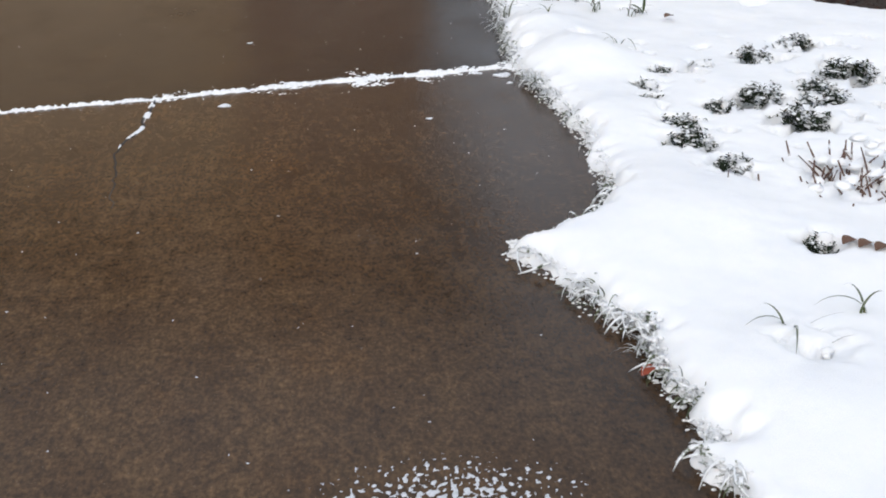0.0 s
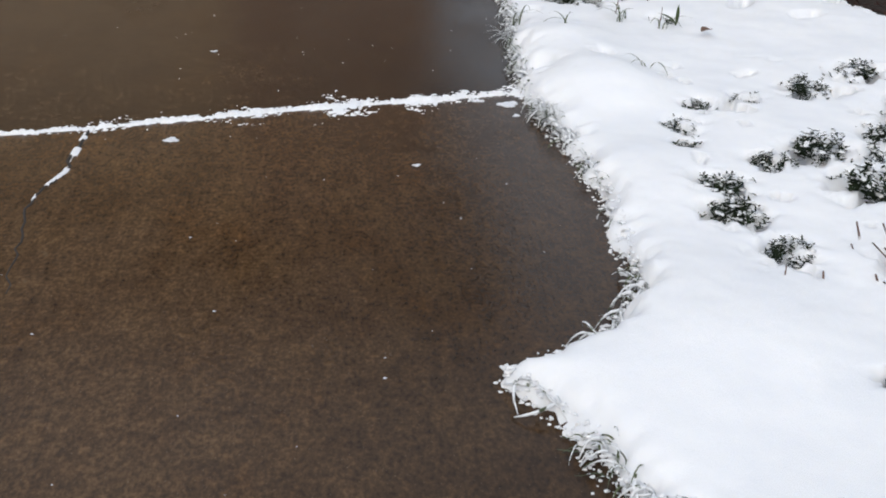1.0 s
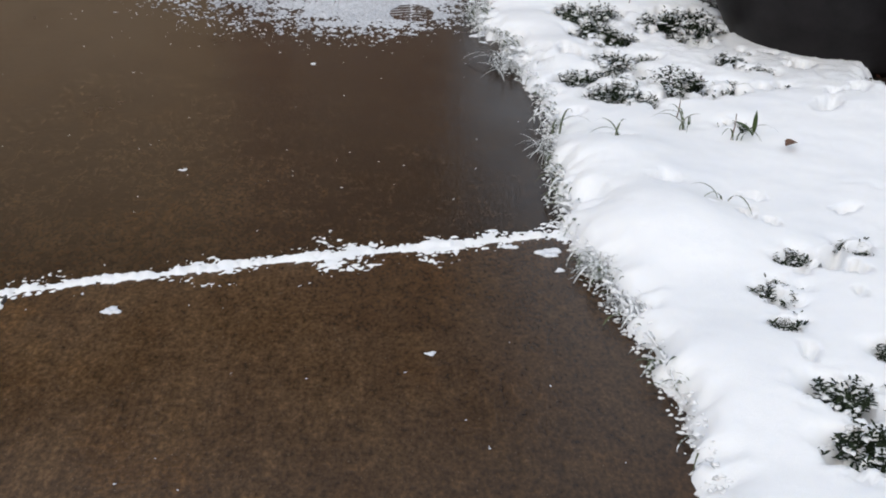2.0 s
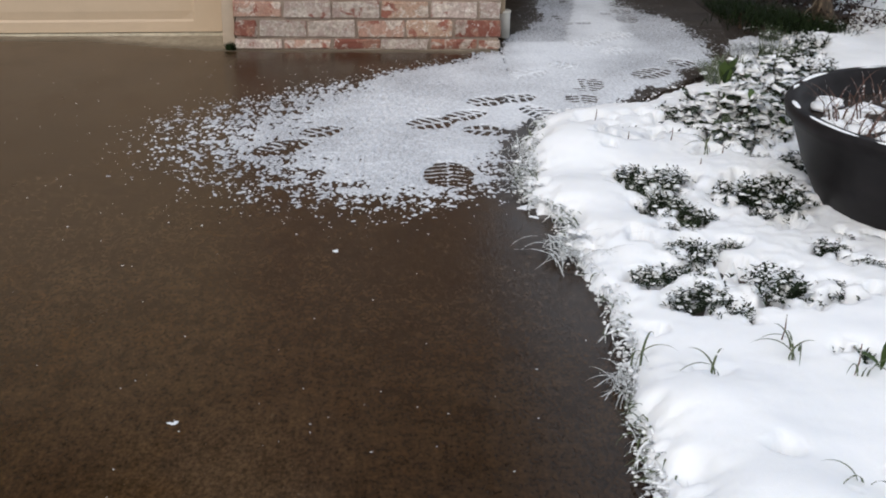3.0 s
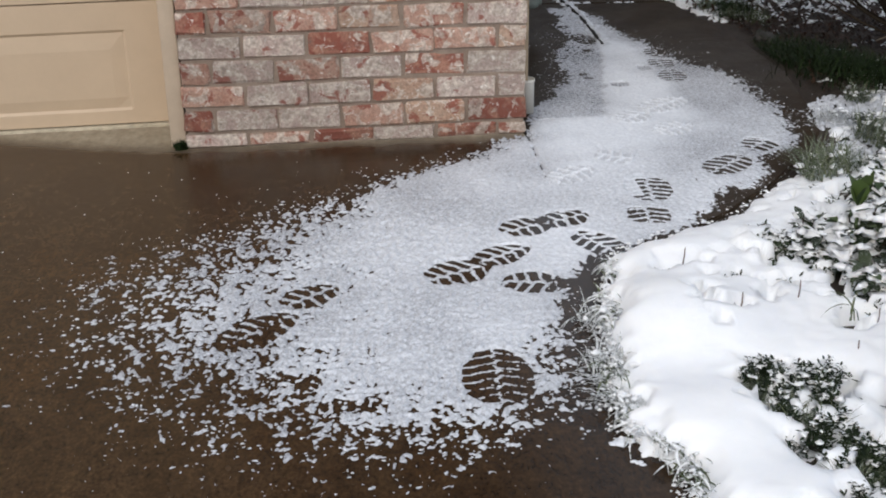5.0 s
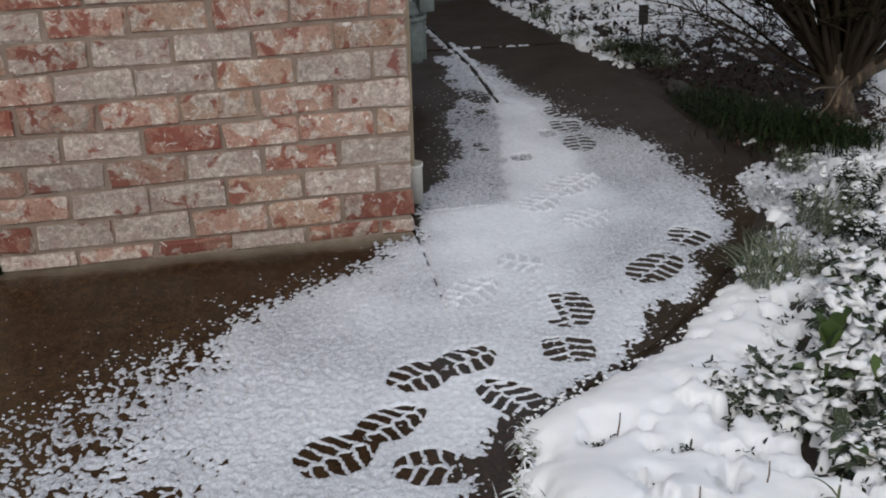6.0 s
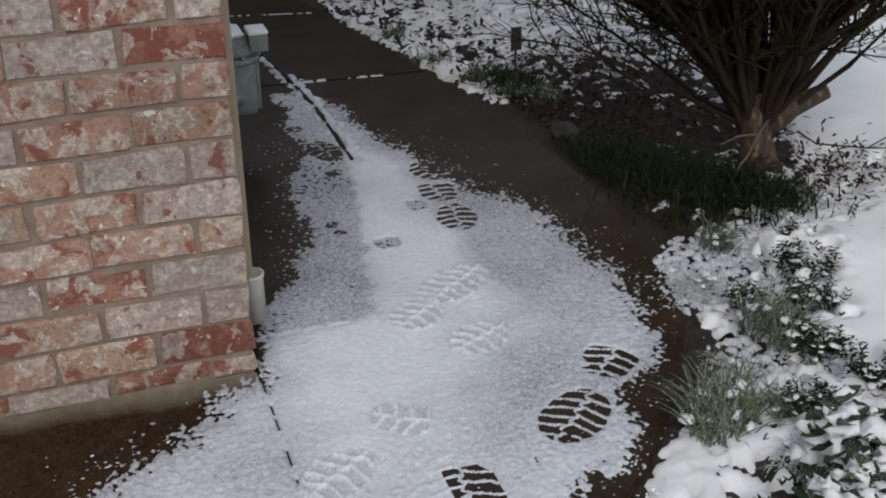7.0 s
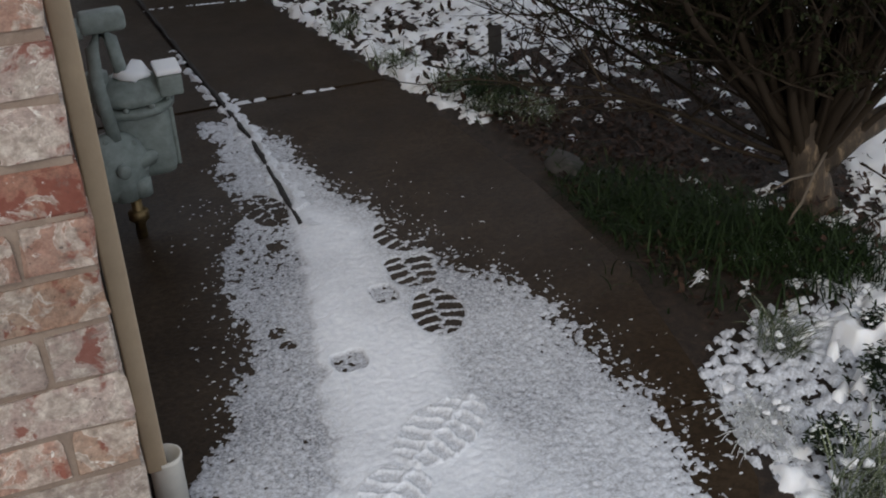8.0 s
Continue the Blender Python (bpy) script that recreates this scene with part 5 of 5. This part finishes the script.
for x, y, s in ((3.3, 11.2, 1.3), (2.3, 11.9, 1.2), (4.2, 10.2, 1.4)):
    copy_thing(far_shrub, pose(x, y, 0, 0, 0, 70 * x) @ Matrix.Scale(s, 4))
# an added, unseen fence that keeps bright sky out of the wet path's reflections
g = Geo()
for k in range(48):
    g.box((1.2 + 0.15 * k, 13.2, -0.05), (1.345 + 0.15 * k, 13.225, 1.85))
g.box((1.2, 13.226, 0.4), (8.4, 13.27, 0.5))
g.box((1.2, 13.226, 1.4), (8.4, 13.27, 1.5))
structure("fence", g, BARK, "unseen dark board fence added as a backdrop for the path's reflections", "fence", True)

# lush grass at the shrub's foot
g = Geo()
rng = random.Random(44)
for k in range(5200):
    t = rng.random()
    x, y = 2.32 + 0.42 * t + rng.gauss(0, 0.07), 8.15 - 0.55 * t + rng.gauss(0, 0.11)
    if rng.random() < 0.16:
        x, y = 2.36 + rng.gauss(0, 0.06), 8.95 + rng.gauss(0, 0.09)
    if x < 2.27:
        continue
    g.blade((x, y, -0.01), rng.uniform(0, 6.28), rng.uniform(0.05, 0.12), rng.uniform(0.0025, 0.0045), rng.uniform(10, 65), rng.uniform(40, 150), 5, rng.uniform(-0.5, 0.5))
tagged(new("lawn_grass", g.mesh("lawn_grass", GREENGRASS)), "lush dark green grass at the shrub's foot", "grass", "", "stuff")
verge_rng = random.Random(71)
for cx, cy in ((2.33, 8.83), (2.26, 9.05), (2.17, 9.32), (2.12, 9.75), (2.42, 8.72)):
    g = Geo()
    for k in range(130):
        g.blade((verge_rng.gauss(0, 0.035), verge_rng.gauss(0, 0.045), -0.01), verge_rng.uniform(0, 6.28), verge_rng.uniform(0.04, 0.1), 0.004, verge_rng.uniform(5, 50), verge_rng.uniform(30, 130), 5)
    clump = thing("grass_tuft", (cx, cy, 0), "dark green grass clump at the path's verge", "grass", "grass clumps along the verge")
    tagged(part("foliage", g, TUFTGRASS, clump), kind="stuff")
g = Geo()
for k in range(300):
    t = rng.random()
    x, y = 2.3 + 0.5 * t + rng.gauss(0, 0.09), 7.75 - 0.3 * t + rng.gauss(0, 0.1)
    g.blade((x, y, 0.0), rng.uniform(0, 6.28), rng.uniform(0.06, 0.13), rng.uniform(0.003, 0.006), rng.uniform(5, 45), rng.uniform(30, 120), 5)
tagged(new("lawn_grass", g.mesh("lawn_grass", GREENGRASS)), "thin grass between the path and shrub", "grass", "", "stuff")

# leaf litter
g = Geo()
for k in range(4500):
    x, y = 2.3 + abs(rng.gauss(0, 0.5)), rng.triangular(7.4, 9.7, 8.3)
    g.leaf((x, y, rng.uniform(-0.008, 0.012)), rng.uniform(0, 6.28), rng.uniform(0.012, 0.032), rng.uniform(0.008, 0.016), rng.uniform(-25, 25), rng.uniform(-0.6, 0.6), rng.uniform(-0.5, 0.5))
tagged(new("leaf_litter", g.mesh("leaf_litter", LITTER)), "wet brown leaf litter on the soil under the shrub", "leaves", "", "stuff")

# bark mulch round the planter's foot
g = Geo()
rng = random.Random(47)
for k in range(1500):
    a, q = rng.uniform(0, 6.28), math.sqrt(rng.random())
    x, y = 2.78 + 0.64 * q * math.cos(a), 4.78 + 0.74 * q * math.sin(a)
    g.leaf((x, y, rng.uniform(-0.008, 0.01)), rng.uniform(0, 6.28), rng.uniform(0.02, 0.05), rng.uniform(0.008, 0.016), rng.uniform(-15, 25), rng.uniform(-0.5, 0.5), rng.uniform(-0.4, 0.4))
tagged(new("bark_mulch", g.mesh("bark_mulch", MULCH)), "dark reddish-brown bark mulch round the planter", "mulch", "", "stuff")

# dead leaves lying on the snow beyond the shrub
g = Geo()
for k in range(1500):
    x, y = rng.uniform(1.95, 3.3), rng.uniform(8.6, 11.2)
    if x < np.interp(y, [8.6, 9.2, 9.8, 10.5, 11.5], [2.24, 2.14, 2.03, 1.9, 1.77]):
        continue
    g.leaf((x, y, rng.uniform(0.0, 0.016)), rng.uniform(0, 6.28), rng.uniform(0.015, 0.05), rng.uniform(0.008, 0.02), rng.uniform(-25, 45), rng.uniform(-0.6, 0.6), rng.uniform(-0.5, 0.5))
tagged(new("leaf_litter", g.mesh("leaf_litter", LITTER)), "dead brown leaves lying on the thin snow", "leaves", "", "stuff")

g = Geo()
for k in range(420):
    x, y = 2.95 + rng.gauss(0, 0.17), 7.66 + rng.gauss(0, 0.14)
    g.leaf((x, y, rng.uniform(0.045, 0.062)), rng.uniform(0, 6.28), rng.uniform(0.012, 0.034), rng.uniform(0.006, 0.014), rng.uniform(-20, 45), rng.uniform(-0.6, 0.6), rng.uniform(-0.5, 0.5))
tagged(new("leaf_litter", g.mesh("leaf_litter", LITTER)), "dead brown leaves strewn on snow by the trunk", "leaves", "", "stuff")

moss = thing("moss_tuft", (-0.145, 7.085, 0), "small green moss tuft at the door jamb's foot", "moss")
g = Geo()
for k in range(140):
    a, q = rng.uniform(0, 6.28), 0.022 * math.sqrt(rng.random())
    g.blade((q * math.cos(a), q * math.sin(a), 0.0), rng.uniform(0, 6.28), rng.uniform(0.012, 0.045), 0.005, rng.uniform(0, 40), rng.uniform(10, 70), 4)
part("cushion", g, GREENGRASS, moss)

# ---- small things ----
stalks = thing("stalk_clump", (1.8, 2.2, 0.0), "clump of cut brown stalks standing in the snow", "plant")
rng = random.Random(55)
for k in range(80):
    g = Geo()
    x, y = rng.gauss(0, 0.09), rng.gauss(0, 0.11)
    h = rng.uniform(0.035, 0.09)
    dx, dy = rng.gauss(0, 0.035), rng.gauss(0, 0.035)
    g.tube([(x, y, -0.01), (x + dx * 0.5, y + dy * 0.5, h * 0.5), (x + dx, y + dy, h)], [0.0034, 0.0028, 0.002], 6)
    part("stalk", g, STALK, stalks)
g = Geo()
for k in range(16):
    g.blob((rng.gauss(0, 0.09), rng.gauss(0, 0.1), rng.uniform(0.03, 0.08)), 0.025, 0.022, 0.014, rng, 0.35, 7)
tagged(part("snow_cap", g, SNOW, stalks), kind="stuff")

for x, y, turn in ((1.45, 4.0, 0.3), (1.47, 4.05, 2.0), (1.58, 3.93, 4.0), (1.26, 3.93, 1.0), (1.43, 3.5, 2.6), (1.1, 4.0, 5.0), (1.48, 1.42, 0.5), (1.3, 1.36, 2.0), (1.62, 5.5, 1.0)):
    g = Geo()
    for k in range(3):
        g.blade((0.01 * k, 0, -0.02), 1.2 * k + turn, 0.10 + 0.02 * k, 0.006, 8 + 8 * k, 130, 8)
    st = thing("bent_blade", (x, y, 0.055), "thin bent grass blades poking out of the snow", "grass", "bent blades in the snow")
    part("blade", g, TUFTGRASS, st)
for x, y, s in ((1.57, 3.93, 0.07), (1.46, 4.1, 0.06), (1.42, 2.15, 0.04), (1.36, 5.55, 0.05), (1.52, 5.6, 0.05), (1.3, 5.85, 0.04), (1.55, 5.3, 0.04), (1.66, 5.45, 0.04)):
    st = thing("twig", (x, y, 0.045), "short brown twig stuck upright in the snow", "twig", "twigs in the snow")
    g = Geo()
    g.tube([(0, 0, -0.03), (0.2 * s, 0.1 * s, 0.5 * s), (0.25 * s, 0.25 * s, s)], [0.002, 0.0018, 0.0013], 5)
    part("stem", g, STALK, st)
sp = thing("sprout", (1.64, 3.95, 0.05), "single curled green sprout in the snow", "plant")
g = Geo()
g.leaf((0, 0, 0), 0.3, 0.07, 0.022, 70, 0.4, -0.3)
g.leaf((0, 0, 0), 2.6, 0.06, 0.02, 60, 0.4, 0.6)
part("leaves", g, LEAF, sp)
for x, y, m in ((1.0, 1.29, REDLEAF), (1.7, 3.85, BROWNLEAF), (1.6, 1.72, BROWNLEAF), (1.63, 1.7, BROWNLEAF), (1.57, 1.74, BROWNLEAF)):
    lf = thing("fallen_leaf", (x, y, 0.006 if m is REDLEAF else 0.06), "curled orange-red fallen leaf on the concrete" if m is REDLEAF else "curled brown dead leaf on the snow", "leaf")
    g = Geo()
    g.leaf((0, 0, 0), 0.6, 0.05, 0.035, 10, 0.5, 0.2)
    part("blade", g, m, lf)

# snow-laden grass blades drooping from the bank over the concrete
g = Geo()
rng = random.Random(404)
edge = [q for q in BANK if 0.85 < q[1] < 6.1]
for k in range(420):
    i = rng.randrange(len(edge) - 1)
    (ax, ay), (bx, by) = edge[i], edge[i + 1]
    f = rng.random()
    if math.sin(9.1 * (ay + f * (by - ay))) + 0.6 * math.sin(23.0 * ay) < rng.uniform(-1.0, 0.6):
        continue
    way = math.atan2(bx - ax, -(by - ay)) + rng.gauss(0, 0.75)
    x, y = ax + f * (bx - ax) + 0.03, ay + f * (by - ay)
    out, top, curl = rng.uniform(0.03, 0.085), rng.uniform(0.02, 0.055), rng.uniform(-2.2, 2.2)
    pts = []
    for j in range(7):
        u = j / 6
        a = way + curl * u
        pts.append((x + out * u * math.cos(a), y + out * u * math.sin(a), 0.02 + top * 4 * u * (1 - u) * 0.6 + (0.004 - 0.02) * u))
    r = rng.uniform(0.0016, 0.0034)
    g.tube(pts, [r, r * 1.2, r * 1.3, r * 1.2, r, r * 0.8, r * 0.3], 5)
tagged(new("edge_grass", g.mesh("edge_grass", RIME)), "snow-laden grass blades drooping from the snow bank's edge", "grass", "", "stuff")

rock = thing("stone", (2.34, 8.36, -0.01), "dark rounded stone beside the path", "stone")
g = Geo()
g.blob((0, 0, 0), 0.055, 0.09, 0.045, random.Random(9), 0.25, 12)
part("body", g, STONE, rock)
stake = thing("garden_stake", (2.38, 8.93, 0), "dark grey plant label stake in the soil", "stake")
g = Geo()
g.box((-0.004, -0.003, -0.02), (0.004, 0.003, 0.16), 0.001)
part("post", g, STONE, stake)
g = Geo()
g.box((-0.022, -0.006, 0.13), (0.022, -0.003, 0.22), 0.002)
part("plate", g, STONE, stake)

# snow bits and specks on the driveway
g = Geo()
rng = random.Random(66)
spots = [(0.715, 2.888, 0.012), (0.078, 3.065, 0.02), (0.42, 4.738, 0.012), (0.983, 5.076, 0.025), (1.0, 5.0, 0.014), (0.92, 3.36, 0.022), (0.99, 3.33, 0.03), (1.02, 3.24, 0.014), (0.125, 3.821, 0.01)]
for x, y, s in spots:
    for k in range(5):
        g.blob((x + rng.gauss(0, s * 0.4), y + rng.gauss(0, s * 0.3), 0.0), s * 0.5, s * 0.35, s * 0.2, rng, 0.45, 7)
for k in range(380):
    x, y = rng.uniform(-2.2, 1.05), rng.uniform(0.3, 7.0)
    s = rng.uniform(0.0008, 0.0022)
    g.blob((x, y, 0.0), s * rng.uniform(0.7, 1.8), s * rng.uniform(0.6, 1.2), s * 0.4, rng, 0.7, 5)
sx = np.array([rng.uniform(-0.7, 1.02) for k in range(9000)])
sy = np.array([rng.uniform(4.7, 6.9) for k in range(9000)])
far = -signed(sx, sy, DUSTING)
for x, y, f in zip(sx, sy, far):
    if rng.random() < 0.6 * math.exp(-abs(f) / 0.09):
        s = rng.uniform(0.0007, 0.003) * (1.0 if f < 0.08 else 0.6)
        g.blob((x, y, 0.001), s * rng.uniform(0.7, 2.0), s * rng.uniform(0.6, 1.4), s * 0.5, rng, 0.8, 6)
sx = np.array([rng.uniform(1.2, 2.4) for k in range(9000)])
sy = np.array([rng.uniform(6.15, 8.6) for k in range(9000)])
far = -signed(sx, sy, DUSTING)
for x, y, f in zip(sx, sy, far):
    if rng.random() < 0.6 * math.exp(-abs(f) / 0.06):
        s = rng.uniform(0.0007, 0.0022)
        g.blob((x, y, 0.001), s * rng.uniform(0.7, 2.2), s * rng.uniform(0.6, 1.3), s * 0.4, rng, 0.85, 6)
tagged(new("snow_flecks", g.mesh("snow_flecks", SLUSH)), "scattered specks of snow on the wet concrete", "snow", "", "stuff")
